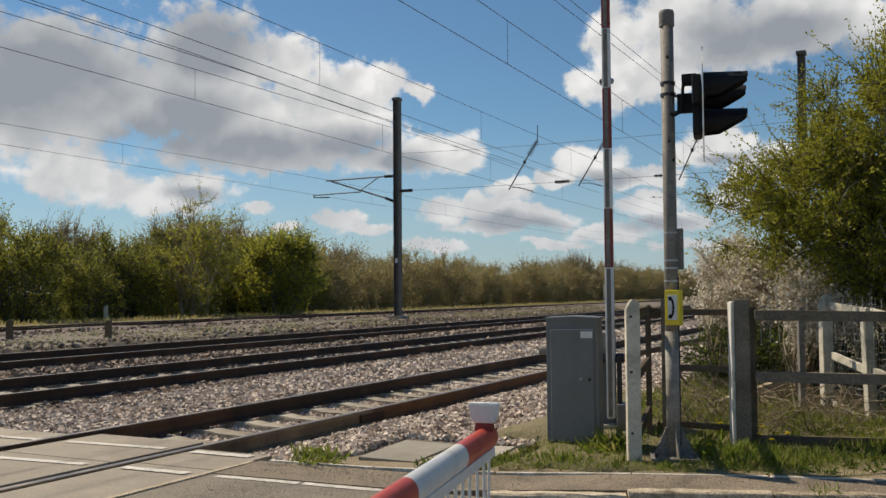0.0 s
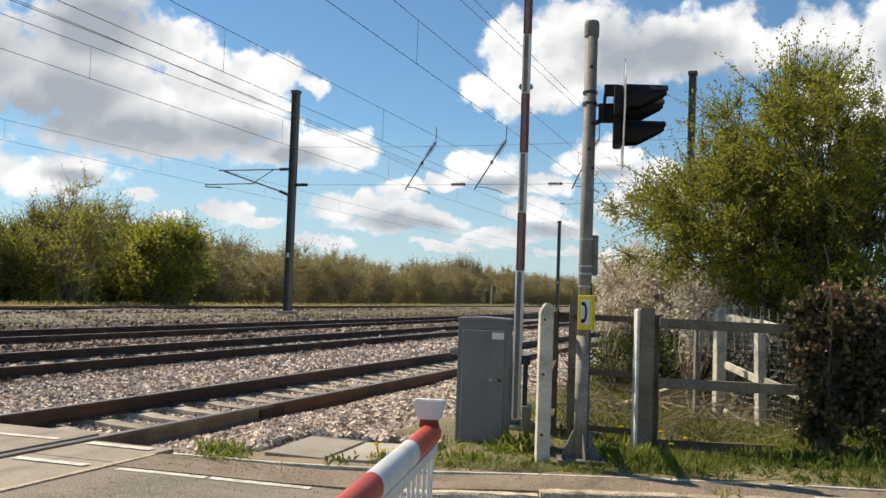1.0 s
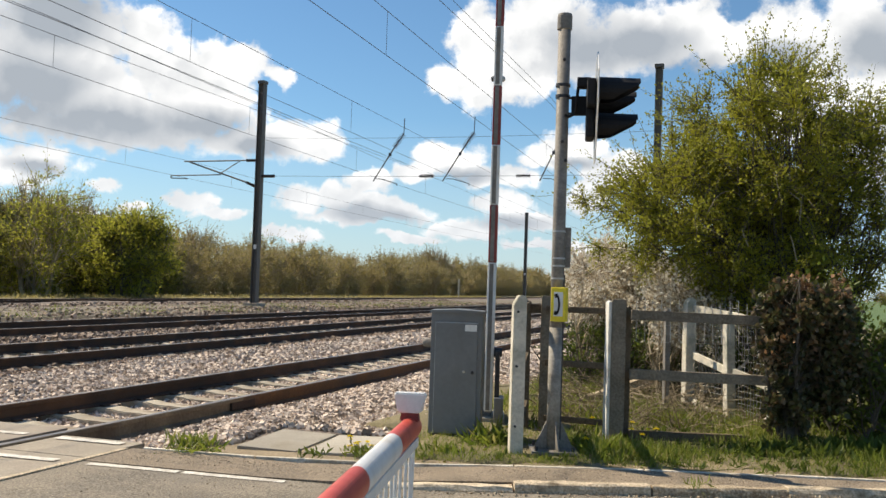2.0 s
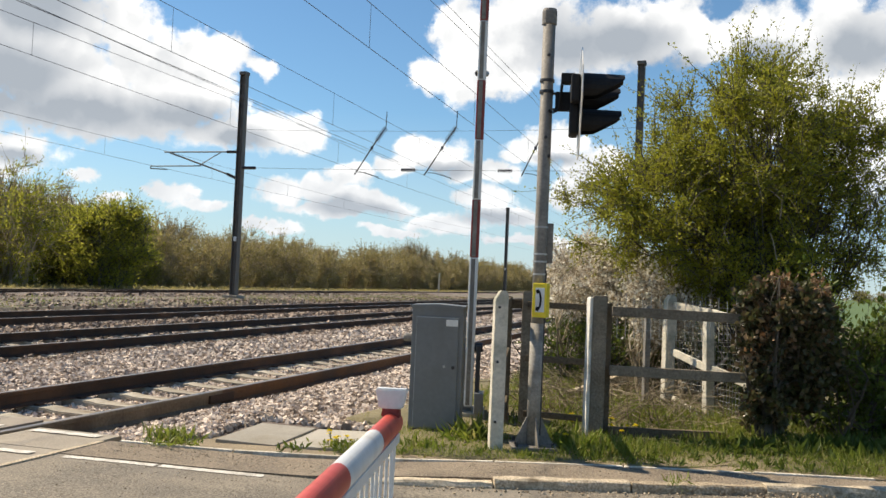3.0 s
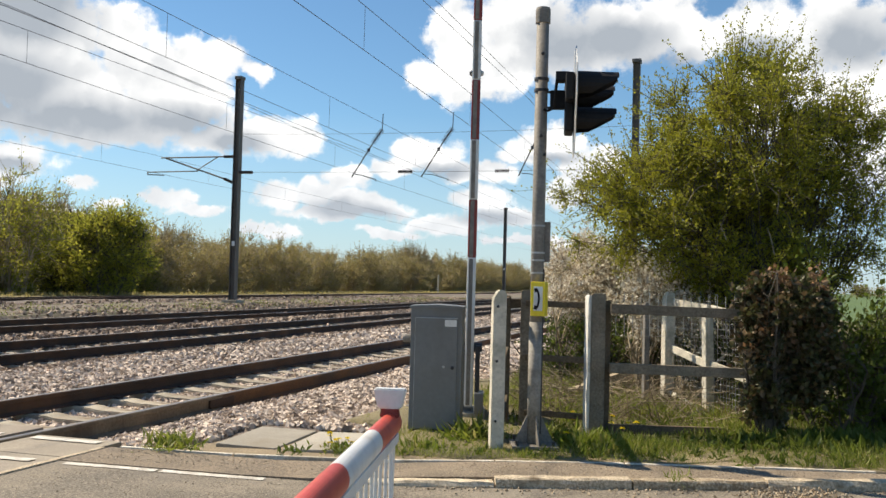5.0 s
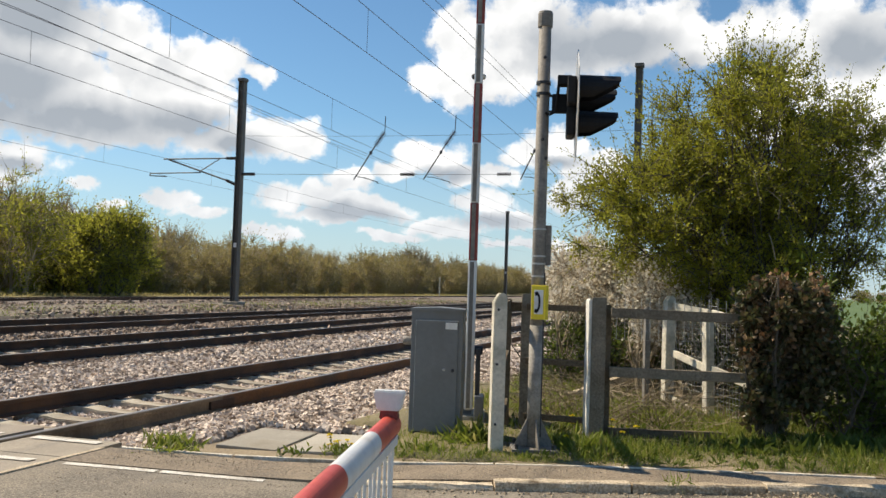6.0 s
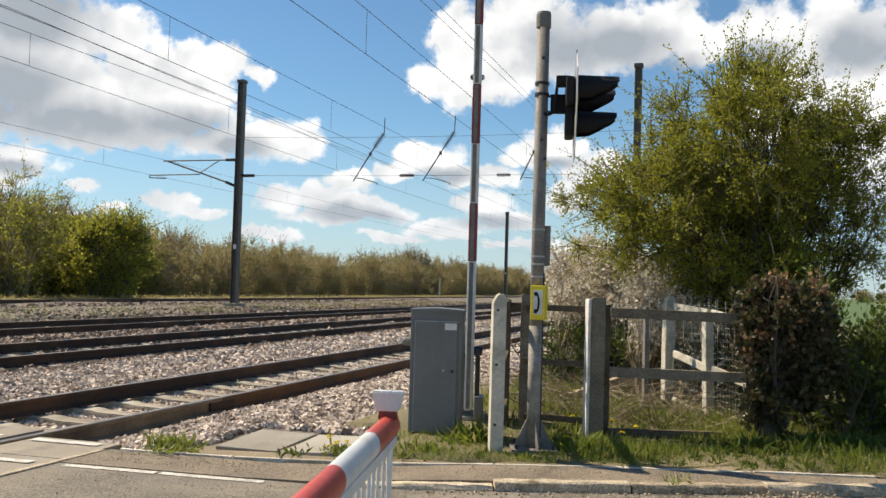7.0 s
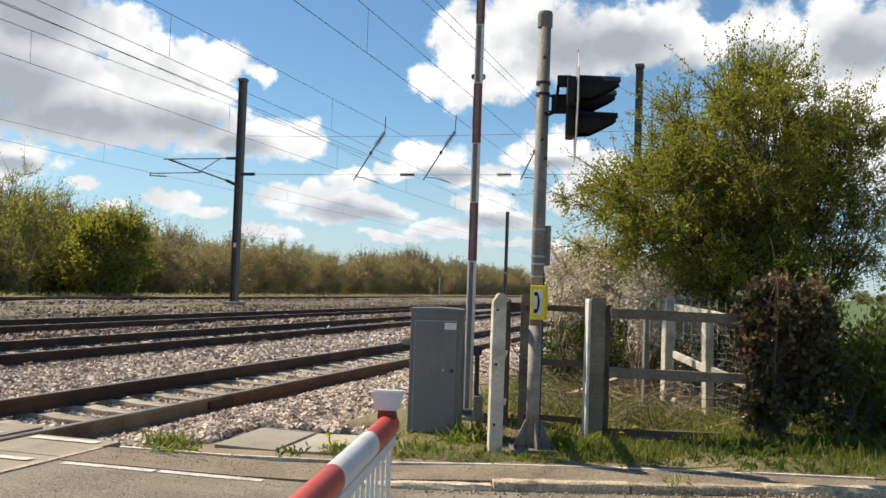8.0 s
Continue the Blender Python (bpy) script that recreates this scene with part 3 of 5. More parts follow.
mark("edge_line", [(-6.4, 5.3), (-5.45, 5.38)], 0.09, (0.0035, 0.0035), "white edge line painted on the crossing panels")
mark("edge_line", [(-5.1, 5.4), (-4.48, 5.42)], 0.09, (0.0035, 0.0035), "white edge line painted on the crossing panels")

crossing = thing("level_crossing_deck", "tan concrete crossing panels laid between and beside the rails", "level crossing", kind="structure")
def deck(x0, x1, cuts, top=0.0):
    for a, b in zip(cuts, cuts[1:]):
        part("panel", box((x1 - x0 - 0.012, b - a - 0.014, 0.3), ((x0 + x1) / 2, (a + b) / 2, top - 0.15), 0.008), PANEL, crossing)
deck(-5.165, -4.4, [-5.0, -3.2, -1.4, 0.4, 2.2, 4.0, 5.62, 6.32], -0.004)
deck(-6.6, -5.36, [-5.0, -3.2, -1.4, 0.4, 2.2, 4.0, 5.55, 6.62], -0.002)
deck(-10.38, -6.78, [-5.0, -3.2, -1.4, 0.4, 2.2, 4.0, 5.5, 6.5], -0.004)
deck(-11.81, -10.62, [-5.0, -2.0, 1.0, 4.0, 6.5])
deck(-15.68, -12.05, [-5.0, -2.0, 1.0, 4.0, 6.5])
deck(-17.11, -15.93, [-5.0, -2.0, 1.0, 4.0, 6.5])
deck(-19.0, -17.37, [-5.0, -2.0, 1.0, 4.0, 6.5])
part("joint_strip", box((0.05, 1.9, 0.05), (-4.385, 5.1, -0.026), 0.006), KERB, crossing, "pale concrete strip between deck and asphalt")

# ---------------- tracks ----------------
def rail_mesh(side):
    o = [(-0.07, -0.159), (0.07, -0.159), (0.07, -0.148), (0.012, -0.128), (0.009, -0.045), (0.036, -0.036), (0.036, -0.006), (0.028, 0.0),
         (-0.028, 0.0), (-0.036, -0.006), (-0.036, -0.036), (-0.009, -0.045), (-0.012, -0.128), (-0.07, -0.148)]
    bm = prism(o, 1.0)
    for f in bm.faces:
        f.material_index = 1 if f.normal.z > 0.9 and f.calc_center_median().z > -0.004 else 0
    me = bpy.data.meshes.new("rail")
    bm.to_mesh(me)
    bm.free()
    me.materials.append(side)
    me.materials.append(RAILTOP)
    return me


RAIL, RAIL_NEAR, RAIL_DUSTY = rail_mesh(RAILSIDE), rail_mesh(RAILRUST), rail_mesh(RAILDUST)
bmS = prism([(-1.25, -0.36), (1.25, -0.36), (1.25, -0.2), (1.15, -0.175), (0.45, -0.175), (0.35, -0.19), (-0.35, -0.19), (-0.45, -0.175), (-1.15, -0.175), (-1.25, -0.2)], 0.26, bevel=0.012)
SLEEPER_ME = bpy.data.meshes.new("sleeper")
bmS.to_mesh(SLEEPER_ME)
bmS.free()
SLEEPER_ME.materials.append(SLEEPER)
bmC = box((0.06, 0.1, 0.03), (0.1, 0, -0.152), 0.008)
box((0.06, 0.1, 0.03), (-0.1, 0, -0.152), 0.008, bm=bmC)
CLIP_ME = bpy.data.meshes.new("rail_clip")
bmC.to_mesh(CLIP_ME)
bmC.free()
CLIP_ME.materials.append(RAILSIDE)


def track(x, z, tilt, sleepers, start, reach, label):
    tr = thing("railway_track", label, "railway track", kind="structure")
    tr.matrix_basis = pose(x, 0, z, 0, tilt, 0)
    for side in (-0.7175, 0.7175):
        runs = ((RAIL_DUSTY, -40, 9.25), (RAIL_NEAR, 9.256, reach)) if x > -8 and side > 0 else ((RAIL, -40, reach),)
        for me, y0, y1 in runs:
            ob = new("rail", me)
            ob.parent = tr
            ob.matrix_basis = pose(side, (y0 + y1) / 2, 0) @ Matrix.Diagonal((1, y1 - y0, 1, 1))
    for k in range(sleepers):
        y = start + 0.65 * k
        ob = new("sleeper", SLEEPER_ME)
        ob.parent = tr
        ob.matrix_basis = pose(random.uniform(-0.015, 0.015), y + random.uniform(-0.01, 0.01), 0.012, 0, 0, random.uniform(-0.4, 0.4))
        if k < 45:
            for side in (-0.7175, 0.7175):
                ob = new("rail_clip", CLIP_ME)
                ob.parent = tr
                ob.matrix_basis = pose(side, y, 0)
    return tr


TRACKS = [(-5.97, 0.0), (-11.22, 0.0), (-16.52, 0.0), (-27.2, 0.1)]
track(-5.97, 0.012, 1.0, 150, 6.75, 500, "rusty steel rails on pale concrete sleepers in ballast")
track(-11.22, 0.028, 2.2, 110, 7.0, 500, "dark rusty canted rails on concrete sleepers in ballast")
track(-16.52, 0.028, 2.2, 110, 7.0, 500, "dark rusty canted rails on concrete sleepers in ballast")
track(-27.2, 0.22, 0.0, 90, 7.0, 500, "dark siding rails beyond the masts on a low ballast bank")
joint = part("fishplate", box((0.03, 0.5, 0.09), (0, 0, 0), 0.008), RAILSIDE)
tagged(joint, "steel fishplate bolted to a rail joint", "fishplate")
joint.matrix_basis = pose(-5.2525 + 0.027, 9.25, -0.083)

# ballast: the bed and the loose stones upon it
by = np.concatenate([np.arange(6.35, 40, 0.35), np.linspace(40, 500, 60)])
bxs = np.arange(-19.3, -2.95, 0.15)
BX, BY = np.meshgrid(bxs, by)
edge = np.where(BX > -3.4, -0.1, 0)
Vb = np.stack([BX, np.maximum(BY, np.where(BX > -4.4, np.interp(BX, vx, vy) + 0.06, 6.35)), bed_height(BX, BY) - 0.02 + edge], -1).reshape(-1, 3)
ib = np.arange(len(bxs) * len(by)).reshape(len(by), len(bxs))
Fb = np.stack([ib[:-1, :-1], ib[:-1, 1:], ib[1:, 1:], ib[1:, :-1]], -1).reshape(-1, 4)
tagged(raw("ballast_bed", Vb, Fb, BALLAST), "pinkish grey crushed stone ballast bed", "ballast", kind="structure")
bxs2 = np.arange(-30, -24.2, 0.3)
BX, BY = np.meshgrid(bxs2, by)
Vb = np.stack([BX, BY, 0.05 + 0.1 * np.clip(1.3 - np.abs(BX + 27.2) / 2.2, 0, 1) + 0.03 * np.sin(BY * 0.7) * np.sin(BX)], -1).reshape(-1, 3)
ib = np.arange(len(bxs2) * len(by)).reshape(len(by), len(bxs2))
Fb = np.stack([ib[:-1, :-1], ib[:-1, 1:], ib[1:, 1:], ib[1:, :-1]], -1).reshape(-1, 4)
tagged(raw("siding_ballast", Vb, Fb, BALLAST), "grey ballast bank of the far siding", "ballast", kind="structure")


def stones(at, size, rng):
    """Angular crushed stones as arrays."""
    n = len(at)
    cube = np.array([(x, y, z) for x in (-1, 1) for y in (-1, 1) for z in (-1, 1)], float) * 0.5
    v = cube[None] * (1 + rng.uniform(-0.4, 0.4, (n, 8, 3))) * (size[:, None, None] * rng.uniform(0.75, 1.2, (n, 1, 3)))
    q = rng.normal(size=(n, 4))
    q /= np.linalg.norm(q, axis=1)[:, None]
    w, x, y, z = q.T
    R = np.stack([1 - 2 * (y * y + z * z), 2 * (x * y - z * w), 2 * (x * z + y * w), 2 * (x * y + z * w), 1 - 2 * (x * x + z * z), 2 * (y * z - x * w),
                  2 * (x * z - y * w), 2 * (y * z + x * w), 1 - 2 * (x * x + y * y)], -1).reshape(n, 3, 3)
    v = np.einsum("nij,nkj->nki", R, v) + at[:, None]
    f = np.array([(0, 1, 3, 2), (4, 6, 7, 5), (0, 4, 5, 1), (2, 3, 7, 6), (0, 2, 6, 4), (1, 5, 7, 3)])
    return v.reshape(-1, 3), (f[None] + (np.arange(n) * 8)[:, None, None]).reshape(-1, 4)


rng = np.random.default_rng(5)
def strew(n, x0, x1, y0, y1, size):
    x, y = rng.uniform(x0, x1, n), rng.uniform(y0, y1, n)
    s = rng.uniform(0.6, 1.25, n) * size
    ok = (y > np.where(x > -4.4, np.interp(x, vx, vy) + 0.12 + 0.5 * (x > -4.0), np.where(x < -6.7, 6.58, np.where(x < -5.3, 6.68, 6.4))))
    ok &= ~((x > -3.95) & (x < -2.7) & (y < 7.75)) & ~((x > -2.75) & (y < 8.6))
    for tx, _ in TRACKS:
        for side in (-0.7175, 0.7175):
            ok &= np.abs(x - tx - side) > 0.075
        near = np.abs(x - tx) < 1.25
        ok &= ~(near & (np.abs((y - 6.75 + 0.325) % 0.65 - 0.325) < 0.1) & (rng.random(n) < 0.8))
    x, y, s = x[ok], y[ok], s[ok]
    return stones(np.stack([x, y, bed_height(x, y) - 0.012 + s * 0.15], -1), s, rng)


pile = [strew(44000, -9.2, -2.8, 6.4, 13, 0.042), strew(23000, -9.2, -2.4, 13, 20, 0.05), strew(17000, -9.2, -2.2, 20, 38, 0.07)]
brown = [strew(3600, -9.9, -9.0, 8, 13, 0.045), strew(3200, -10.2, -9.0, 13, 20, 0.05), strew(3200, -10.2, -9.0, 20, 38, 0.07),
         strew(9000, -19.0, -10.0, 9, 26, 0.07), strew(9000, -19.0, -10.0, 26, 50, 0.09)]
n = 8000
x, y = rng.uniform(-25.5, -18.9, n), 12 + 68 * rng.random(n) ** 1.3
sz = rng.uniform(0.05, 0.1, n)
brown.append(stones(np.stack([x, y, ground_height(x, y) + 0.06 * np.clip(-24.2 - x, 0, 1)], -1), sz, rng))
v, f = joined(*pile)
tagged(raw("ballast_stones", v, f, STONE), "loose pinkish grey crushed ballast stones", "ballast stones", kind="stuff")

v, f = joined(*brown)
tagged(raw("rusty_ballast_stones", v, f, STONE_BROWN), "brown ballast stones stained by rust and brake dust", "ballast stones", kind="stuff")

# grit and litter swept against the kerb
n = 520
t0 = rng.uniform(0, 1, n)
x = np.where(t0 < 0.55, rng.normal(0.45, 0.16, n), rng.uniform(-2.0, 1.6, n))
y = np.interp(x, kx, ky) - np.abs(rng.normal(0.0, 0.1, n)) - 0.01 - 0.25 * (t0 < 0.55) * rng.random(n)
sz = rng.uniform(0.006, 0.016, n)
v, f = stones(np.stack([x, y, -0.06 + sz * 0.2 + 0.03 * (t0 < 0.55) * rng.random(n)], -1), sz, rng)
tagged(raw("kerb_grit", v, f, KERB), "tan grit and litter gathered in the gutter", "grit", kind="stuff")

n = 6500
x = rng.uniform(-4.2, 3.2, n)
lo, hi = np.interp(x, kx, ky), np.interp(x, vx, vy)
u = rng.random(n)
y = np.where(u < 0.7, lo + 0.12 + (hi - lo - 0.12) * rng.random(n) ** 0.8, lo - 0.03 - 1.3 * rng.random(n) ** 2)
z = np.where(u < 0.7, np.interp(x, (-4.4, -2.9, -2.0, -1.7), (-0.008, -0.024, -0.02, -0.012)), np.interp(x, (-4.4, -2.9, -1.9), (-0.012, -0.03, -0.06)))
sz = rng.uniform(0.003, 0.008, n)
v, f = stones(np.stack([x, y, z - sz * 0.1], -1), sz, rng)
tagged(raw("footway_grit", v, f, GRIT), "fine tan grit scattered over the footway and road edge", "grit", kind="stuff")

# ---------------- near lifting barrier, lowered across the road ----------------
ALONG = Vector((-0.2, 0.98, 0)).normalized()
TIP = Vector((-1.194, 3.37, 0.747))
REACH = 3.75
turn = math.degrees(math.atan2(ALONG.y, ALONG.x)) - 90


def barrier(name, label, place, m, length, bands, paint, skirt):
    """A boom along +y from its pivot at the origin; bands: (colour, length) from the tip inwards."""
    b = thing(name, label, "barrier", group="lifting barriers")
    b.matrix_basis = m
    y = length
    o = [(0.036 * math.cos(a), 0.044 * math.sin(a)) for a in [2 * math.pi * k / 32 for k in range(32)]]
    boom = part("boom", prism([(x * 0.93, z * 0.93) for x, z in o], length - 0.01, pose(0, length / 2 - 0.005, 0)), ALU, b, smooth=False)
    for colour, size in bands:
        size = min(size, y)
        ob = part("band", prism(o, size - 0.001, pose(0, y - size / 2, 0)), colour, boom, smooth=False)
        y -= size
        if y <= 0:
            break
    return b, boom


near_bands = [(RED, 0.47)] + [(WHITE, 0.58), (RED, 0.58)] * 4
nb, boom = barrier("road_barrier", "lowered red and white boom barrier with a hanging rod skirt", None,
                   Matrix.Translation(TIP - ALONG * REACH) @ pose(0, 0, 0, 0, 0, turn), REACH, near_bands, RED, True)
rail = part("skirt_rail", box((0.012, REACH - 0.5, 0.035), (0.024, (REACH + 0.5) / 2 - 0.03, -0.05), 0.003), WHITE, nb, "pale white rail under the boom")
bmR = tube((0.022, 0, -0.07), (0.022, 0, -0.62), 0.0058, n=8)
ROD = bpy.data.meshes.new("skirt_rod")
bmR.to_mesh(ROD)
bmR.free()
ROD.materials.append(WHITE)
for k in range(30):
    ob = new("skirt_rod", ROD)
    ob.parent = nb
    ob.matrix_basis = pose(0, REACH - 0.1 - 0.1 * k, 0, random.uniform(-1.2, 1.2), random.uniform(-1.5, 1.5), 0)
part("skirt_foot_rail", box((0.02, REACH - 0.5, 0.025), (0.022, (REACH + 0.5) / 2 - 0.05, -0.625), 0.004), WHITE, nb)
lamp = part("lamp", prism([(-0.043, 0.062), (0.043, 0.062), (0.06, 0.135), (-0.06, 0.135)], 0.05, pose(0, REACH - 0.075, 0), 0.006), WHITE, nb, "white flared boom lamp hood")
part("lamp_bracket", prism([(-0.036, 0.03), (0.036, 0.03), (0.03, 0.066), (-0.03, 0.066)], 0.045, pose(0, REACH - 0.07, 0), 0.004), OLDRED, nb, "dark red bracket under the lamp")
part("lens", turned([(0.03, 0), (0.03, 0.012), (0.02, 0.02)], (0, REACH - 0.049, 0.1), (0, 1, 0)), RED, nb)
part("machine_case", box((0.42, 0.5, 1.0), (0.0, -0.28, -0.31), 0.02), CABGREY, nb)
part("end_cap", turned([(0.031, 0), (0.028, 0.006), (0.01, 0.008)], (0, REACH, 0), (0, 1, 0)), RED, nb)

# ---------------- far barrier, raised upright ----------------
fb_at = (-2.355, 8.84)
fb = thing("road_barrier", "raised red and white boom barrier standing upright behind a grey cabinet", "barrier", (*fb_at, 0.0), 14, group="lifting barriers")
fboom = part("boom", box((0.07, 0.045, 5.25), (0, 0, 2.715), 0.006), ALU, fb, "grey aluminium channel of the boom")
edges = [0.1, 1.52, 2.08, 2.66, 3.24, 3.82, 4.4, 4.98, 5.34]
for k, (a, c) in enumerate(zip(edges, edges[1:])):
    part("band", box((0.084, 0.055, c - a - 0.001), (0.0, 0, (a + c) / 2), 0.012), OLDRED if k % 2 else WHITE, fboom)
    part("groove_strip", box((0.038, 0.004, c - a - 0.02), (-0.006, -0.029, (a + c) / 2), 0.001), GALV, fboom, "dull grey channel down the boom")
for k, sx in enumerate((-0.042, 0.043)):
    part("boom_lamp", turned([(0.0001, -0.02), (0.026, -0.014), (0.028, 0.012), (0.016, 0.02)], (sx, 0.02, 3.31), (0, -1, 0)), DARKSTEEL if k == 0 else ALU, fb, "round boom lamp")
part("weight_arm", box((0.045, 0.14, 0.44), (0.08, 0.0, 0.46), 0.01), DARKSTEEL, fb, "dark counterweight arm")
part("counterweight", box((0.09, 0.26, 0.2), (0.1, 0.0, 0.14), 0.015), CABGREY, fb, "grey iron counterweight")
part("machine_case", box((0.34, 0.42, 0.9), (-0.14, 0.3, 0.45), 0.015), CABGREY, fb, "grey barrier machine case")
part("pivot", tube((-0.1, 0.05, 0.66), (0.12, 0.05, 0.66), 0.045), DARKSTEEL, fb)
part("base_block", box((0.42, 0.62, 0.08), (-0.05, 0.25, 0.0), 0.012), CONCRETE, fb)

# ---------------- location cabinet ----------------
cab = thing("equipment_cabinet", "grey steel lineside equipment cabinet with a locked door", "cabinet", (-2.575, 7.70, 0), 12)
W, D, Ht = 0.44, 0.38, 1.085
part("body", box((W, D, Ht - 0.055), (W / 2, D / 2, 0.025 + (Ht - 0.055) / 2), 0.006), CABGREY, cab)
part("roof", prism([(-0.012, Ht - 0.035), (W + 0.012, Ht - 0.035), (W + 0.012, Ht - 0.012), (W * 0.5, Ht), (-0.012, Ht - 0.012)], D + 0.03, pose(0, D / 2, 0), 0.004), CABGREY, cab)
door = part("door", box((0.36, 0.018, Ht - 0.15), (0.222, -0.008, 0.035 + (Ht - 0.15) / 2), 0.004), CABGREY, cab)
part("door_edge", box((0.362, 0.006, 0.01), (0.222, -0.013, 0.035 + Ht - 0.15), 0.002), ALU, door, "pale strip along the top edge of the door")
part("door_edge", box((0.008, 0.006, Ht - 0.15), (0.043, -0.013, 0.035 + (Ht - 0.15) / 2), 0.002), ALU, door, "pale strip along the hinge edge of the door")
part("name_plate", box((0.1, 0.004, 0.056), (0.343, -0.02, Ht - 0.155), 0.001), WHITE, door, "small pale label plate")
part("lock", turned([(0.012, 0), (0.012, 0.01), (0.006, 0.013)], (0.29, -0.017, 0.56), (0, -1, 0)), ALU, door)
part("lock", turned([(0.014, 0), (0.014, 0.016), (0.008, 0.02)], (0.365, -0.017, 0.555), (0, -1, 0)), DARKSTEEL, door)
for z in (0.2, 0.85):
    part("hinge", tube((0.036, -0.01, z), (0.036, -0.01, z + 0.07), 0.008, n=8), CABGREY, door)
part("plinth", box((W - 0.02, D - 0.02, 0.1), (W / 2, D / 2, 0.01), 0.006), DARKSTEEL, cab, "dark plinth")
part("side_pipe", turned([(0.032, 0), (0.036, 0.004), (0.036, 0.05), (0.03, 0.07)], (0.0, 0.06, 0.79), (-1, 0, 0)), GALV, cab, "short round pipe stub")

# ---------------- signal post ----------------
POLE = (-1.45, 7.47)
FACE = 16.7  # the head faces along the road
sp = thing("crossing_signal", "galvanised post with black hooded crossing lights and a yellow telephone sign", "traffic signal", (*POLE, 0), FACE)
part("post", tube((0, 0, 0.02), (0, 0, 3.44), 0.053, 0.05, 20), GALV, sp, smooth=True)
part("post_cap", turned([(0.051, 3.37), (0.06, 3.375), (0.06, 3.48), (0.054, 3.5), (0.02, 3.503)], n=20), GALV, sp, "dull steel cap")
# a paler skin round the post below 0.98 m
part("sleeve", tube((0, 0, 0.03), (0, 0, 0.98), 0.0545, n=20), PALEGALV, sp, "paler lower length of the post", smooth=True)
part("base_plate", box((0.36, 0.36, 0.025), (0, 0, 0.012), 0.004), GALV, sp)
for k in range(4):
    part("gusset", prism([(0.045, 0.022), (0.16, 0.022), (0.15, 0.05), (0.06, 0.24), (0.045, 0.24)], 0.012, pose(0, 0, 0, 0, 0, 90 * k + 12)), GALV, sp)
for k in range(4):
    a = radians(45 + 90 * k)
    part("bolt", tube((0.2 * math.cos(a), 0.2 * math.sin(a), 0.02), (0.2 * math.cos(a), 0.2 * math.sin(a), 0.06), 0.014, n=6), DARKSTEEL, sp)
for z, a in ((3.12, 0), (2.46, 0), (2.31, 40)):
    part("stud", turned([(0.014, 0), (0.013, 0.012), (0.006, 0.015)], (0.05 * math.sin(radians(a)), -0.05, z), (0, -1, 0), 10), DARKSTEEL, sp)
for z in (1.745, 1.53, 1.47, 1.37):
    part("strap", tube((0, 0, z - 0.007), (0, 0, z + 0.007), 0.0555, n=20), ALU, sp, "pale band round the post")
for z in (2.92, 2.83):
    part("clamp", tube((0, 0, z - 0.012), (0, 0, z + 0.012), 0.059, n=20), DARKSTEEL, sp, "dark head clamp")
part("junction_box", box((0.05, 0.11, 0.32), (0.075, 0.06, 1.62), 0.006), GALV, sp, "slim grey box strapped behind the post")
part("cable", box((0.012, 0.012, 1.3), (0.05, -0.025, 0.75), 0.003), DARKSTEEL, sp)

head = new("signal_head")
head.parent = sp
head.matrix_basis = pose(0, 0, 2.738, 0, 0, -6) @ Matrix.Diagonal((1, 1, 0.9, 1))
head["label"] = "black crossing light head with hooded lamps"
part("bracket", box((0.13, 0.05, 0.17), (0.135, 0, 0.02), 0.008), BLACK, head)
for z in (0.09, -0.05):
    part("bracket_arm", box((0.09, 0.03, 0.018), (0.075, 0.0, z), 0.003), DARKSTEEL, head)
part("housing", box((0.07, 0.56, 0.24), (0.222, 0, 0.09), 0.02), BLACK, head)
part("housing", box((0.07, 0.28, 0.26), (0.222, 0, -0.15), 0.02), BLACK, head)
part("terminal_box", box((0.11, 0.12, 0.085), (0.165, -0.1, 0.2), 0.01), BLACK, head)
BOARD = [(-0.12, 0.46), (0.12, 0.46), (0.4, 0.24), (0.42, 0.0), (0.14, -0.46), (-0.14, -0.46), (-0.42, 0.0), (-0.4, 0.24)]
plane = pose(0.266, 0, 0.0, 0, 0, 90.4)
part("backboard", prism(BOARD, 0.004, plane), BLACK, head, "thin backboard with a white border")
part("board_back", prism([(x * 0.99, z * 0.99) for x, z in BOARD], 0.002, plane @ pose(0, 0.0045, 0)), ALU, head, "pale aluminium back of the board")
for a, c in zip(BOARD, BOARD[1:] + BOARD[:1]):
    u, v = Vector((a[0], 0, a[1])), Vector((c[0], 0, c[1]))
    d = v - u
    part("border", box((d.length, 0.008, 0.035), (0, 0, 0), 0.002), WHITE, head, "white border strip").matrix_basis = plane @ Matrix.Translation((u + v) / 2) @ pose(0, 0, 0, 0, -math.degrees(math.atan2(d.z, d.x)), 0)


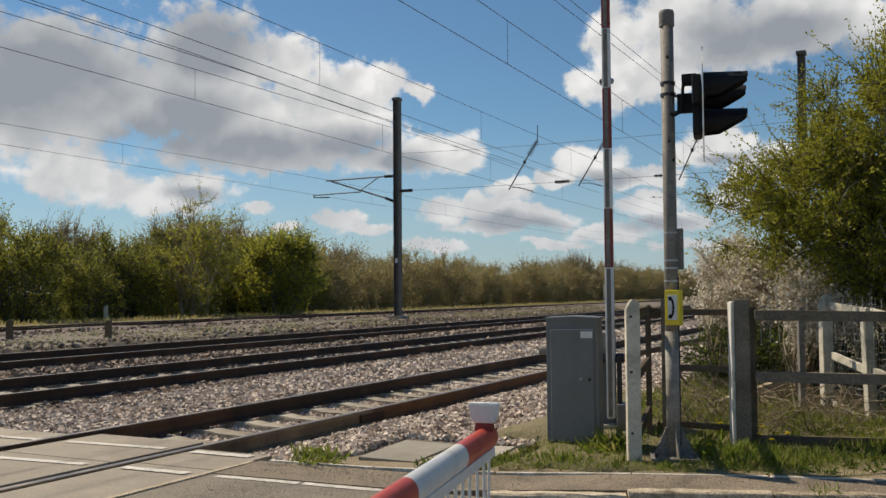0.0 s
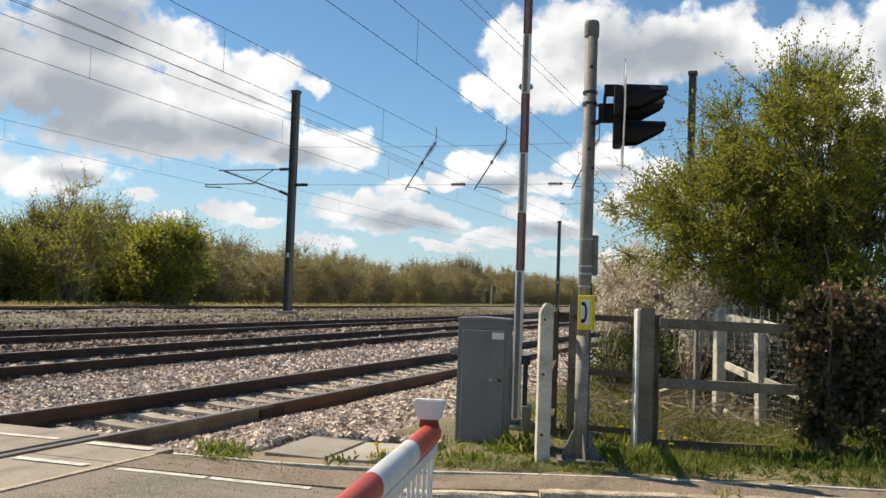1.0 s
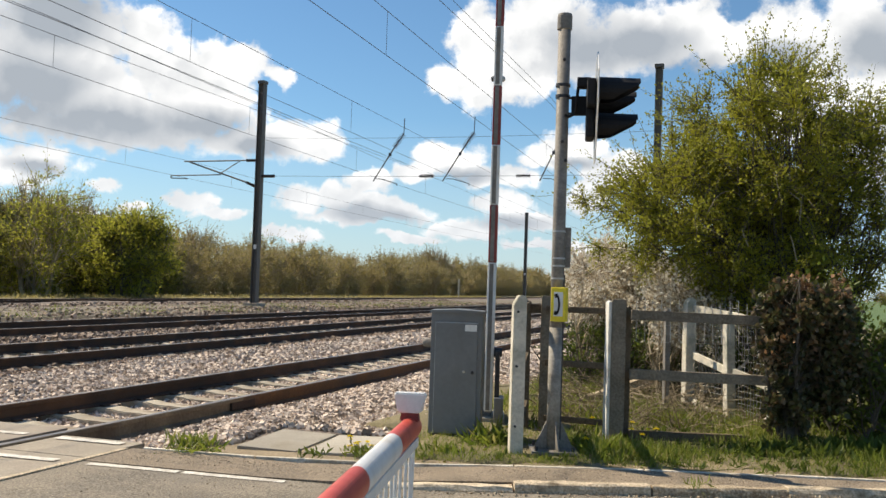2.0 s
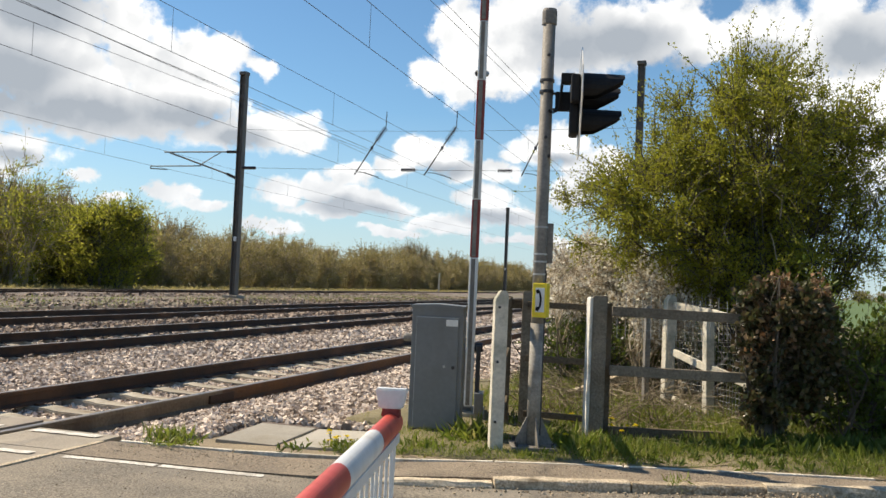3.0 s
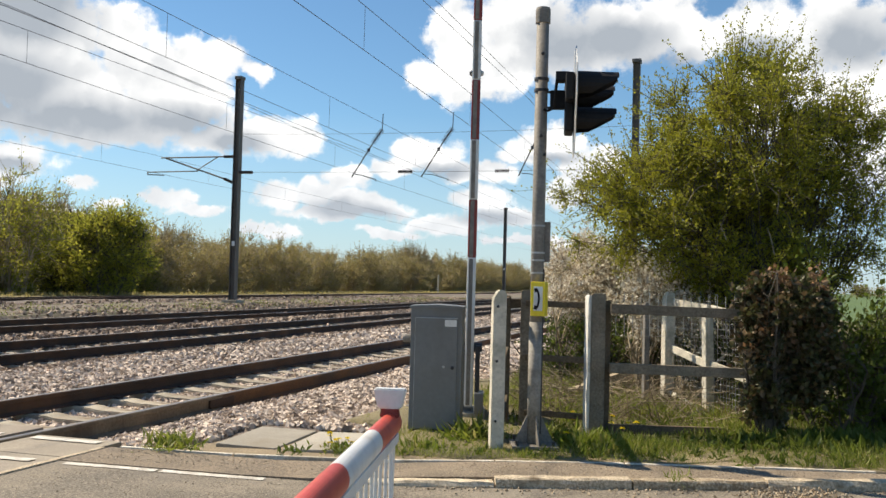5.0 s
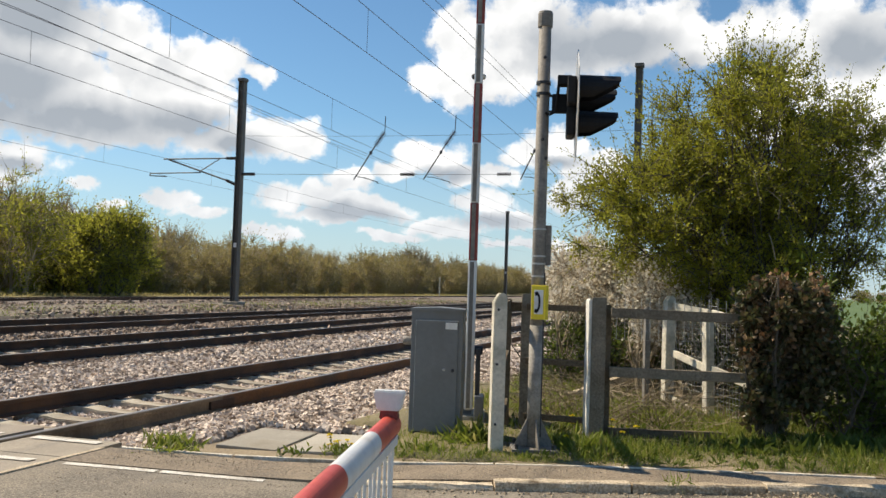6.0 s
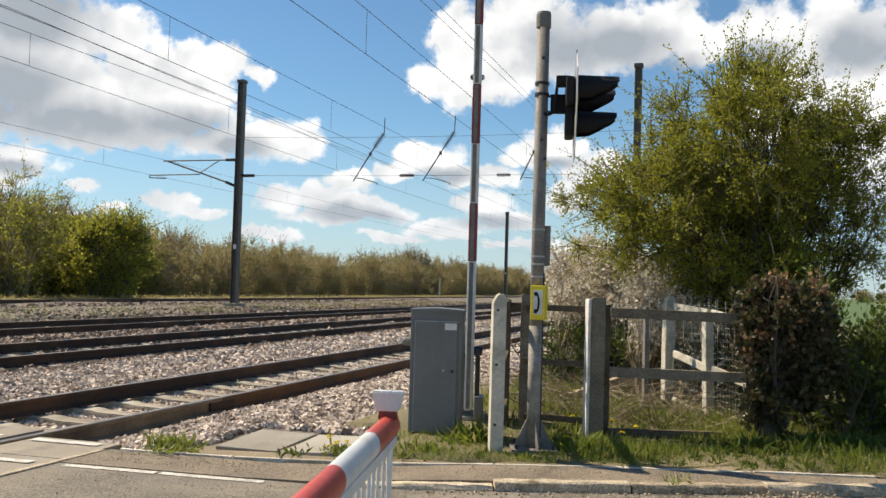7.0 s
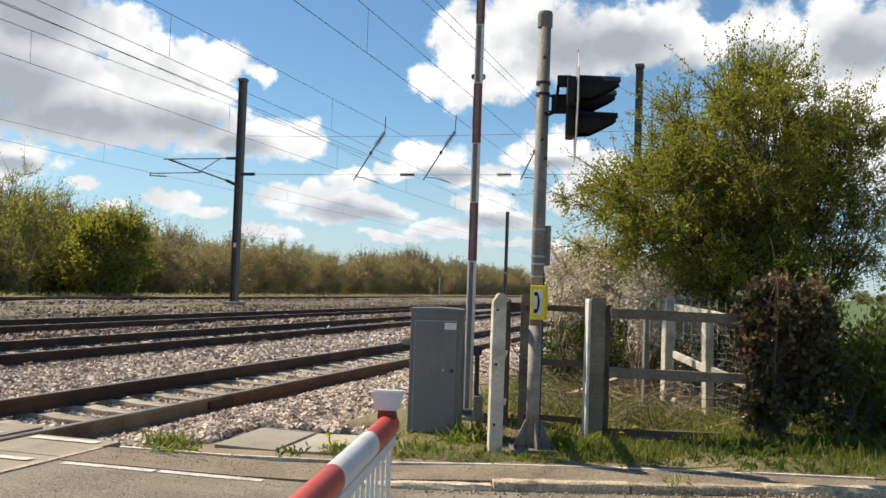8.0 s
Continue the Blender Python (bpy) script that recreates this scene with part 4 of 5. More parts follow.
def hood(y, z, n=18):
    """A long open-bottomed hood round a lamp that faces +x."""
    bm = bmesh.new()
    inner, outer = [], []
    for rad, store in ((0.13, outer), (0.123, inner)):
        for k in range(n + 1):
            a = radians(-42 + 264 * k / n)
            top = (math.sin(a) + 0.67) / 1.67
            reach = 0.12 + 0.21 * min(1.0, max(0.0, top) / 0.66)
            c = Vector((0.262, y + rad * math.cos(a), z + rad * math.sin(a)))
            store.append((bm.verts.new(c), bm.verts.new(c + Vector((reach, -math.cos(a) * 0.018, -0.012 * math.sin(a))))))
    for k in range(n):
        bm.faces.new((outer[k][0], outer[k + 1][0], outer[k + 1][1], outer[k][1]))
        bm.faces.new((inner[k][1], inner[k + 1][1], inner[k + 1][0], inner[k][0]))
        bm.faces.new((outer[k][1], outer[k + 1][1], inner[k + 1][1], inner[k][1]))
    for k in (0, n):
        bm.faces.new((outer[k][0], outer[k][1], inner[k][1], inner[k][0]))
    bmesh.ops.recalc_face_normals(bm, faces=bm.faces)
    return bm


for y, z in ((-0.2, 0.1), (0.2, 0.075), (0.0, -0.17)):
    h = part("hood", hood(y, z), BLACK, head, smooth=False)
    part("lens", turned([(0.1, 0), (0.1, 0.008), (0.06, 0.022), (0.01, 0.026)], (0.274, y, z), (1, 0, 0)), BLACK, h)
cable = strand([(0.12, -0.09, 0.17), (0.11, -0.07, 0.04), (0.1, -0.05, -0.06), (0.05, -0.05, -0.09), (0.02, -0.055, -0.07)], 0.012, 8)
raw("loop_cable", *cable, BLACK, head)

sign = new("telephone_sign")
sign.parent = sp
sign.matrix_basis = pose(0.012, -0.08, 1.165, 0, 0, -27)
sign["label"] = "yellow telephone sign box with a black handset symbol"
part("sign_box", box((0.12, 0.07, 0.27), (0, 0, 0), 0.006), YELLOW, sign)
part("white_panel", box((0.075, 0.004, 0.19), (0.004, -0.036, 0.002), 0.0015), WHITE, sign)
bmP = bmesh.new()
arc = [Vector((-0.014 + 0.026 * math.cos(radians(a)), 0, 0.074 * math.sin(radians(a)))) for a in range(-75, 76, 15)]
for a, c in zip(arc, arc[1:]):
    mid, d = (a + c) / 2, c - a
    box((0.016, 0.003, d.length + 0.006), (mid.x, -0.0395, mid.z), 0, (0, math.degrees(math.atan2(d.x, d.z)), 0), bmP)
for z, r in ((0.068, -18), (-0.068, 18)):
    box((0.026, 0.0034, 0.03), (-0.014, -0.0395, z), 0, (0, r, 0), bmP)
part("handset_symbol", bmP, BLACK, sign)

# ---------------- fence ----------------
def post(name, place, turn, w, d, h, shape, material, label, lean=(0, 0)):
    p = thing(name, label, "fence post", (*place, 0), turn, group="fence posts")
    if shape == "round":
        o = [(-w / 2, -0.3), (w / 2, -0.3), (w / 2, h - 0.05), (w * 0.34, h - 0.012), (w * 0.1, h), (-w * 0.2, h - 0.008), (-w / 2, h - 0.06)]
    elif shape == "cut":
        o = [(-w / 2, -0.3), (w / 2, -0.3), (w / 2, h - 0.03), (w * 0.3, h), (-w * 0.1, h), (-w / 2, h - 0.07)]
    else:
        o = [(-w / 2, -0.3), (w / 2, -0.3), (w / 2, h), (-w / 2, h - 0.004)]
    part("shaft", prism(o, d, pose(0, 0, 0, *lean, 0), 0.007), material, p)
    return p


def bar(name, a, c, w, h, material, label, z0, z1):
    """A fence rail from a to c."""
    a, c = Vector((*a, z0)), Vector((*c, z1))
    d = c - a
    ob = part(name, box((d.length, w, h), (0, 0, 0), 0.006), material)
    ob.matrix_basis = Matrix.Translation((a + c) / 2) @ pose(0, 0, 0, 0, -math.degrees(math.atan2(d.z, Vector((d.x, d.y)).length)), math.degrees(math.atan2(d.y, d.x)))
    return tagged(ob, label, "fence rail", group="fence rails")


pa = post("fence_post", (-1.695, 7.215), 25, 0.102, 0.1, 1.228, "cut", PALEWOOD, "pale grey weathered post with a chamfered top")
for z in (1.1, 0.68, 0.22):
    part("bolt", tube((-0.02, -0.05, z), (-0.02, -0.062, z), 0.011, n=6), DARKSTEEL, pa)
post("fence_post", (-1.765, 8.62), 14, 0.1, 0.1, 1.225, "flat", SILVERWOOD, "brown weathered timber post behind the signal post")
for z in (1.12, 0.66, 0.22):
    bar("fence_rail", (-1.66, 7.25), (-1.93, 8.58), 0.035, 0.08, OLDWOOD, "short grey timber rail between two posts", z, z)
post("fence_post", (-1.94, 8.64), 14, 0.05, 0.07, 1.17, "flat", OLDWOOD, "slim dark timber post among the grass")
bar("fence_rail", (-1.92, 8.62), (-1.815, 8.62), 0.035, 0.08, OLDWOOD, "short grey timber rail between two posts", 1.1, 1.1)
post("fence_post", (-1.087, 8.46), 12, 0.125, 0.13, 1.215, "flat", SILVERWOOD, "thick brown weathered timber corner post")
post("fence_post", (-1.02, 8.56), 12, 0.06, 0.08, 1.15, "flat", OLDWOOD, "dark timber post bolted beside a thick corner post")
# added batten: its white stands for sun on the corner post's left face
post("fence_post", (-1.172, 8.44), 24, 0.028, 0.12, 1.2, "flat", SUNLITWOOD, "slim batten added as the sunlit edge of a timber corner post")
for z, h in ((1.105, 0.055), (0.615, 0.055), (0.115, 0.05)):
    bar("fence_rail", (-1.75, 8.55), (-1.13, 8.5), 0.045, h, OLDWOOD, "dark timber rail of the low fence", z, z)
for z, h in ((1.085, 0.085), (0.57, 0.088), (0.045, 0.08)):
    bar("fence_rail", (-0.97, 8.38), (0.3 if z > 0.1 else 0.0, 8.78), 0.05, h, SILVERWOOD if z > 0.1 else OLDWOOD, "brown weathered timber fence board", z, z - 0.02)
post("fence_post", (-0.81, 10.3), 35, 0.06, 0.06, 1.12, "flat", GALV, "slim grey metal fence post")
post("fence_post", (-0.61, 10.75), 30, 0.11, 0.11, 1.24, "cut", PALEWOOD, "pale weathered fence post with a chamfered top")
post("fence_post", (-0.16, 10.0), 32, 0.09, 0.09, 1.1, "cut", PALEWOOD, "pale weathered leaning fence post", (0, -1.5))
for z0, z1 in ((1.13, 1.08), (0.62, 0.52), (0.12, 0.0)):
    bar("fence_rail", (-0.56, 10.72), (-0.17, 9.95), 0.04, 0.075, PALEWOOD, "pale sunlit timber side rail", z0, z1)
    bar("fence_rail", (-0.14, 9.98), (0.2, 9.3), 0.04, 0.075, PALEWOOD, "pale sunlit timber side rail", z1, z1 - 0.07)
bar("loose_plank", (-1.75, 10.6), (-1.0, 11.4), 0.09, 0.1, KERB, "pale length of kerb lying in the scrub", 0.04, 0.3)


def mesh_panel(name, a, c, z0, z1, step, label):
    """Welded wire mesh between two points."""
    a, c = Vector((*a, 0)), Vector((*c, 0))
    L = (c - a).length
    sticks = []
    for k in range(int(L / step) + 1):
        p = a.lerp(c, min(1, k * step / L))
        sticks.append(strand([(p.x, p.y, z0), (p.x + random.uniform(-0.02, 0.0), p.y, z1 + random.uniform(-0.02, 0.02))], 0.0028 if step > 0.07 else 0.001, 4))
    for k in range(int((z1 - z0) / step)):
        z = z0 + k * step
        sticks.append(strand([(a.x, a.y, z), (c.x, c.y, z)], 0.001, 4))
    ob = raw(name, *joined(*sticks), ALU)
    return tagged(ob, label, "wire mesh")


mesh_panel("wire_mesh", (-0.93, 8.46), (0.28, 8.84), 0.85, 1.225, 0.075, "thin wire mesh stapled behind the fence boards")
mesh_panel("wire_mesh", (-0.52, 10.7), (-0.1, 10.1), 0.25, 1.25, 0.06, "bent wire mesh panel against the pale posts")
mesh_panel("wire_mesh", (-0.1, 9.95), (0.25, 9.3), 0.1, 1.0, 0.06, "bent wire mesh panel beside the ivy")

# concrete lids of the cable trough, in a strip of bare tan soil
sx = [-4.15, -3.7, -3.3, -2.9, -2.72]
sheet("trough_surround", sx, [np.interp(x, vx, vy) + 0.06 for x in sx], [6.6, 7.2, 7.52, 7.6, 7.6], [-0.06, -0.045, -0.036, -0.034, -0.03], BARESOIL, "bare tan soil round the cable trough lids", "ground", thick=0.2)
lids = [((-3.56, 7.07), (0.5, 0.86), 3, 1.2), ((-3.02, 7.12), (0.5, 0.94), 7, -1.4)]
for (x, y), (w, d), a, tip in lids:
    ob = part("trough_lid", box((w, d, 0.07), (0, 0, 0), 0.01), CONCRETE)
    ob.matrix_basis = pose(x, y, -0.052, tip * 0.5, tip * 0.8, a)
    tagged(ob, "grey concrete cable trough lid lying slightly askew", "trough lid", group="trough lids")

# ---------------- overhead line ----------------
def mast(x, y, h, label):
    m = thing("line_mast", label, "mast", (x, y, 0), 0, group="overhead line masts")
    w, d, tk = 0.3, 0.34, 0.03
    part("web", box((w - 2 * tk, tk, h), (0, 0, h / 2 - 0.1)), MASTGREY, m)
    for sx in (-1, 1):
        part("flange", box((tk, d, h), (sx * (w / 2 - tk / 2), 0, h / 2 - 0.1), 0.004), MASTGREY, m)
    part("cap", box((w + 0.08, d + 0.06, 0.16), (0, 0, h - 0.16), 0.02), MASTGREY, m)
    part("footing", box((0.8, 0.8, 0.3), (0, 0, 0.02), 0.03), CONCRETE, m)
    part("number_plate", box((0.16, 0.01, 0.22), (0.02, -d / 2 - 0.008, 2.9), 0.003), WHITE, m, "small white plate")
    return m


M1, M2, HY = -22.9, -3.82, 41.3
mast(M1, HY, 11.15, "tall dark grey steel mast carrying overhead wires")
mast(M2, HY, 11.2, "tall dark grey steel mast rising behind the hawthorn")
mast(-22.9, 100, 9.6, "distant dark steel mast beside the tracks")
mast(-3.0, 100, 9.6, "distant dark steel mast beside the tracks")


def insulator(p, q, r=0.06):
    p, q = Vector(p), Vector(q)
    L = (q - p).length
    prof = [(0.015, 0)]
    n = max(4, int(L / 0.07))
    for k in range(n):
        z = L * (k + 0.2) / n
        prof += [(0.025, z), (r, z + L * 0.25 / n), (r, z + L * 0.4 / n), (0.025, z + L * 0.6 / n)]
    prof.append((0.015, L))
    return turned(prof, p, (q - p), 10)


def wire(name, pts, r, label, category="overhead wire"):
    p = np.array(pts, float)
    v = (p[:, None] + r * np.array([(math.cos(a), 0, math.sin(a)) if abs(p[-1, 1] - p[0, 1]) > 1 else ((0, math.cos(a), math.sin(a)) if abs(p[-1, 0] - p[0, 0]) > 1 else (math.cos(a), math.sin(a), 0)) for a in np.arange(5) * 2 * math.pi / 5])[None]).reshape(-1, 3)
    f = [(5 * i + k, 5 * i + (k + 1) % 5, 5 * i + 5 + (k + 1) % 5, 5 * i + 5 + k) for i in range(len(p) - 1) for k in range(5)]
    return tagged(raw(name, v, f, WIRE), label, category, group="overhead wires")


def sagged(a, b, sag, n=12):
    a, b = np.array(a, float), np.array(b, float)
    return [tuple(a + (b - a) * k / n - np.array([0, 0, 4 * sag * (k / n) * (1 - k / n)])) for k in range(n + 1)]


# each line: the upper and lower wire where they meet the two spans and at the near end
LINES = [(-6.85, -7.75, 6.72, 7.0, 5.86, 5.98), (-11.4, -12.2, 6.86, 7.0, 5.92, 5.98), (-15.0, -15.7, 6.62, 7.0, 5.95, 5.95), (-26.8, -26.9, 6.95, 7.15, 6.34, 6.27)]
for x0, x1, u0, u1, c0, c1 in LINES:
    def at(y, which):
        k = (y - 12) / (HY - 12)
        x = x0 + (x1 - x0) * min(k, 1.0 + (k - 1) * 0.3 if k > 1 else k)
        z = (u0 + (u1 - u0) * max(k, 0) if k < 1 else u1) if which else (c0 + (c1 - c0) * max(k, 0) if k < 1 else c1)
        return (x, y, z)
    stops = [-22, -8, 4, 12, 18, 24, 30, 36, HY, 55, 70, 85, 100, 160, 240, 330]
    dip = lambda y: 0.25 * math.sin(math.pi * (y - HY) / 58) if HY < y < 100 else 0
    wire("contact_wire", [at(y, 0) for y in stops], 0.007, "taut grooved contact wire above a track")
    wire("catenary_wire", [(at(y, 1)[0], y, at(y, 1)[2] - dip(y)) for y in stops], 0.0072, "catenary wire above a track")
    for k in range(9):
        y = -1 + 9.3 * k
        a, b = at(y, 0), at(y, 1)
        wire("dropper", [(a[0], y, a[2]), (b[0], y, b[2] - dip(y))], 0.005, "thin dropper wire between two overhead wires")
for pts, r in (([(-6.95, -22, 7.6), (-7.0, 20, 7.95), (-7.4, 36, 8.45), (-7.75, HY, 8.62)], 0.0075), ([(-6.95, -22, 7.95), (-7.0, 20, 8.25), (-7.4, 36, 8.7), (-7.75, HY, 8.88)], 0.0075),
               ([(-15.0, -10, 7.05), (-15.0, 17, 7.02), (-15.0, 27, 6.86), (-16.3, HY, 7.02)], 0.0075), ([(-13.2, -10, 6.25), (-13.2, 17, 6.3), (-13.5, 30, 6.3), (-13.8, HY, 6.35)], 0.008)):
    wire("feeder_wire", pts, r, "overhead feeder wire along the tracks")
wire("span_wire", sagged((M1 + 0.1, HY, 8.25), (M2 - 0.1, HY, 8.25), 0.12), 0.008, "cross-span wire between two masts")
wire("span_wire", sagged((M1 + 0.1, HY, 6.38), (M2 - 0.1, HY, 6.38), 0.05), 0.009, "lower cross-span wire between two masts")


def span_insulator(x0, x1, z, y=HY):
    tagged(part("insulator", insulator((x0, y, z), (x1, y, z), 0.085), CERAMIC, smooth=True), "brown ribbed insulator on a cross-span wire", "insulator", group="insulators")


span_insulator(-14.6, -13.9, 6.34)
span_insulator(-10.0, -9.35, 6.34)
span_insulator(M1 + 0.15, M1 + 0.85, 6.37)
for xt, xi, xl, xe in ((-15.41, -15.6, -16.89, -15.7), (-12.0, -12.18, -13.46, -12.2), (-7.75, -7.9, -8.92, -7.75)):
    a = thing("registration_arm", "slanting registration arm hanging from the cross-span", "registration arm", (0, HY, 0), group="registration arms")
    raw("hanger", *strand([(xt, 0, 9.05), (xt - 0.02, 0, 8.32)], 0.02, 6), DARKSTEEL, a)
    top, mid = Vector((xt - 0.02, 0, 8.32)), Vector((xi - 0.28, 0, 7.68))
    part("insulator", insulator(top, mid, 0.13), CERAMIC, a)
    raw("arm", *strand([tuple(mid), (xl, 0, 6.1)], 0.03, 6), DARKSTEEL, a)
    raw("steady_arm", *strand([(xl + 0.15, 0, 6.22), (xl + 0.5, 0, 6.2), (xe, 0, 5.99), (xe + 0.02, 0, 5.9)], 0.018, 6), DARKSTEEL, a)
    part("clamp", box((0.12, 0.1, 0.16), (mid.x + (xl - mid.x) * 0.2, 0, 7.36), 0.02), DARKSTEEL, a)

c = thing("cantilever", "hinged steel cantilever arm holding the siding wires", "cantilever", (M1 - 0.15, HY, 0))
part("insulator", insulator((0, 0, 7.15), (-0.6, 0, 7.15), 0.08), CERAMIC, c)
part("insulator", insulator((0, 0, 5.85), (-0.55, 0, 6.07), 0.08), CERAMIC, c)
raw("top_tube", *strand([(-0.6, 0, 7.15), (-4.1, 0, 7.13)], 0.035, 7), GALV, c)
raw("strut", *strand([(-0.55, 0, 6.07), (-3.8, 0, 7.1)], 0.04, 7), GALV, c)
raw("brace", *strand([(-0.95, 0, 7.12), (-2.05, 0, 6.5)], 0.025, 6), GALV, c)
raw("register_tube", *strand([(-2.0, 0, 6.45), (-4.85, 0, 6.42), (-4.85, 0, 6.3), (-3.9, 0, 6.26)], 0.03, 6), GALV, c)

# ---------------- plants ----------------
def crown(seed, lobes, clumps, clump_r, twigs, leaves, leaf, trunk_top, trunk_r, stems=1, shoots=0, shell=0.55, leaf_up=0.3, base_r=0.15, thick=0.006, ratio=0.6, shoot_len=0.7, arch=0.0, shoot_leaves=None, sides=4):
    """A woody plant: stems, limbs to each clump, twigs and leaves, filling rounded lobes (centre, radii). Returns wood and leaf arrays."""
    g = np.random.default_rng(seed)
    vol = np.array([r[0] * r[1] * r[2] for _, r in lobes])
    which = g.choice(len(lobes), clumps, p=vol / vol.sum())
    d = g.normal(size=(clumps, 3))
    d /= np.linalg.norm(d, axis=1)[:, None]
    rad = shell + (1 - shell) * g.random(clumps) ** 0.6
    bumpy = 0.82 + 0.3 * g.random(clumps)
    C = np.array([c for c, _ in lobes])[which] + d * np.array([r for _, r in lobes])[which] * (rad * bumpy)[:, None]
    out = d * 0.7
    C[:, 2] = np.maximum(C[:, 2], 0.08)
    P0, P1, R0, R1 = [], [], [], []
    def stick(a, b, ra, rb):
        P0.append(a), P1.append(b), R0.append(ra), R1.append(rb)
    feet = []
    for k in range(stems):
        a = 2 * math.pi * k / stems + g.uniform(-0.4, 0.4)
        foot = np.array([base_r * math.cos(a), base_r * math.sin(a), -0.1])
        top = np.array(trunk_top) + g.normal(size=3) * [0.25, 0.25, 0.15] * (stems > 1) + foot * [2.2, 2.2, 0] * (stems > 1)
        pts = [foot]
        for j in range(1, 6):
            pts.append(foot + (top - foot) * j / 5 + g.normal(size=3) * 0.05 * np.linalg.norm(top) / 3)
        for j in range(5):
            stick(pts[j], pts[j + 1], trunk_r * (1 - 0.15 * j), trunk_r * (1 - 0.15 * (j + 1)))
        feet.append(pts)
    limb_at = []
    for c in C:
        pts = feet[g.integers(stems)]
        j = min(5, 1 + int(g.integers(0, 5)))
        a = pts[j]
        m1 = a + (c - a) * 0.35 + g.normal(size=3) * 0.06 + [0, 0, 0.12 * np.linalg.norm(c - a)]
        m2 = a + (c - a) * 0.7 + g.normal(size=3) * 0.08 + [0, 0, 0.1 * np.linalg.norm(c - a)]
        r = max(trunk_r * 0.16, thick * 1.4)
        stick(a, m1, r, r * 0.7), stick(m1, m2, r * 0.7, r * 0.45), stick(m2, c, r * 0.45, r * 0.25)
    L, A = [], []
    for c, o in zip(C, out):
        for _ in range(twigs):
            t = g.normal(size=3) + o + [0, 0, 0.35]
            t /= np.linalg.norm(t)
            ln = clump_r * g.uniform(0.5, 1.25)
            m = c + t * ln * 0.5 + g.normal(size=3) * 0.07 * ln
            e = c + t * ln
            stick(c, m, thick, thick * 0.7), stick(m, e, thick * 0.7, thick * 0.35)
            k = g.random(leaves)[:, None]
            L.append(np.where(k < 0.5, c + (m - c) * k * 2, m + (e - m) * (k * 2 - 1)) + g.normal(size=(leaves, 3)) * clump_r * 0.13)
            A.append(np.repeat(t[None] * 0.6, leaves, 0))
    for _ in range(shoots):
        i = g.integers(clumps)
        if C[i, 2] < np.quantile(C[:, 2], 0.5 - 0.25 * (arch > 0)):
            continue
        bow = arch * g.uniform(0.0, 1.4)
        t = out[i] * g.uniform(0.4, 1.2) * (1 + bow) + np.array([0, 0, 0.8 - 0.25 * bow]) + g.normal(size=3) * 0.25
        t /= np.linalg.norm(t)
        ln = g.uniform(0.5, 1.0) * shoot_len
        p = [C[i]]
        for j in range(1, 5):
            p.append(p[-1] + t * ln / 4 + g.normal(size=3) * 0.025 + [0, 0, -(0.01 + 0.035 * bow * ln) * j])
        for j in range(4):
            stick(p[j], p[j + 1], thick * (1 - 0.2 * j), thick * (0.8 - 0.2 * j))
            k = g.random(shoot_leaves or max(2, leaves // 2))[:, None]
            L.append(p[j] + (p[j + 1] - p[j]) * k + g.normal(size=(len(k), 3)) * leaf * 0.6)
            A.append(np.repeat(t[None], len(k), 0))
    wood = tubes(np.array(P0), np.array(P1), np.array(R0), np.array(R1), sides)
    at, away = np.concatenate(L), np.concatenate(A)
    return wood, blades(at, leaf, g, leaf_up, ratio, away), C


def plant(name, label, category, place, wood, leaves, wood_mat, leaf_mat, group="", names=("trunk", "crown")):
    p = thing(name, label, category, place, group=group)
    raw(names[0], *wood, wood_mat, p)
    raw(names[1], *leaves, leaf_mat, p)
    return p


# the hawthorn behind the fence
HAWTHORN = [((-0.25, 0, 2.95), (1.12, 1.3, 1.05)), ((-1.15, -0.05, 2.2), (1.2, 1.1, 0.85)), ((0.7, 0.1, 2.95), (0.5, 0.7, 0.5)), ((0.65, 0.2, 2.1), (0.35, 0.5, 0.4)), ((-0.35, -0.1, 1.75), (1.25, 1.0, 0.6)),
            ((-0.6, -0.1, 1.45), (0.7, 0.8, 0.42)), ((0.1, -0.3, 1.35), (0.7, 0.7, 0.5)), ((0.0, 0, 2.5), (0.7, 0.8, 0.8)), ((0.5, -0.3, 1.35), (0.35, 0.5, 0.4))]
wood, leaves, _ = crown(11, HAWTHORN, 520, 0.29, 12, 23, 0.035, (-0.1, 0.0, 1.7), 0.075, stems=4, shoots=640, shell=0.3, thick=0.005, shoot_len=1.05, arch=1.0, shoot_leaves=9)
thin_wood, thin_leaves, _ = crown(13, [((1.05, 0.1, 2.75), (0.6, 0.6, 0.6)), ((1.0, 0.1, 1.95), (0.6, 0.5, 0.5))], 62, 0.27, 8, 11, 0.034, (0.1, 0.0, 1.7), 0.05, stems=2, shoots=90, shell=0.3, thick=0.004, shoot_len=0.8, arch=1.0, shoot_leaves=8)
wood, leaves = joined(wood, thin_wood), joined(leaves, thin_leaves)
hawthorn = plant("hawthorn_tree", "leafy green hawthorn tree with loose arching shoots", "tree", (0.45, 11.6, 0), wood, leaves, BARK, LEAF_TREE)
q = np.random.default_rng(12)
for k in range(5):
    p = np.array([q.uniform(-0.9, 0.6), -0.42, q.uniform(1.5, 2.4)])
    d, pts = np.array([q.uniform(-0.5, 0.5), -0.75, q.uniform(0.3, 0.8)]), []
    for j in range(9):
        pts.append(tuple(p))
        p = p + d * 0.13
        d = d + [q.uniform(-0.12, 0.12), 0.06, -0.17]
    raw("bare_branch", *strand(pts, 0.006, 5), BRAMBLE, hawthorn, "bare brown arching branch")
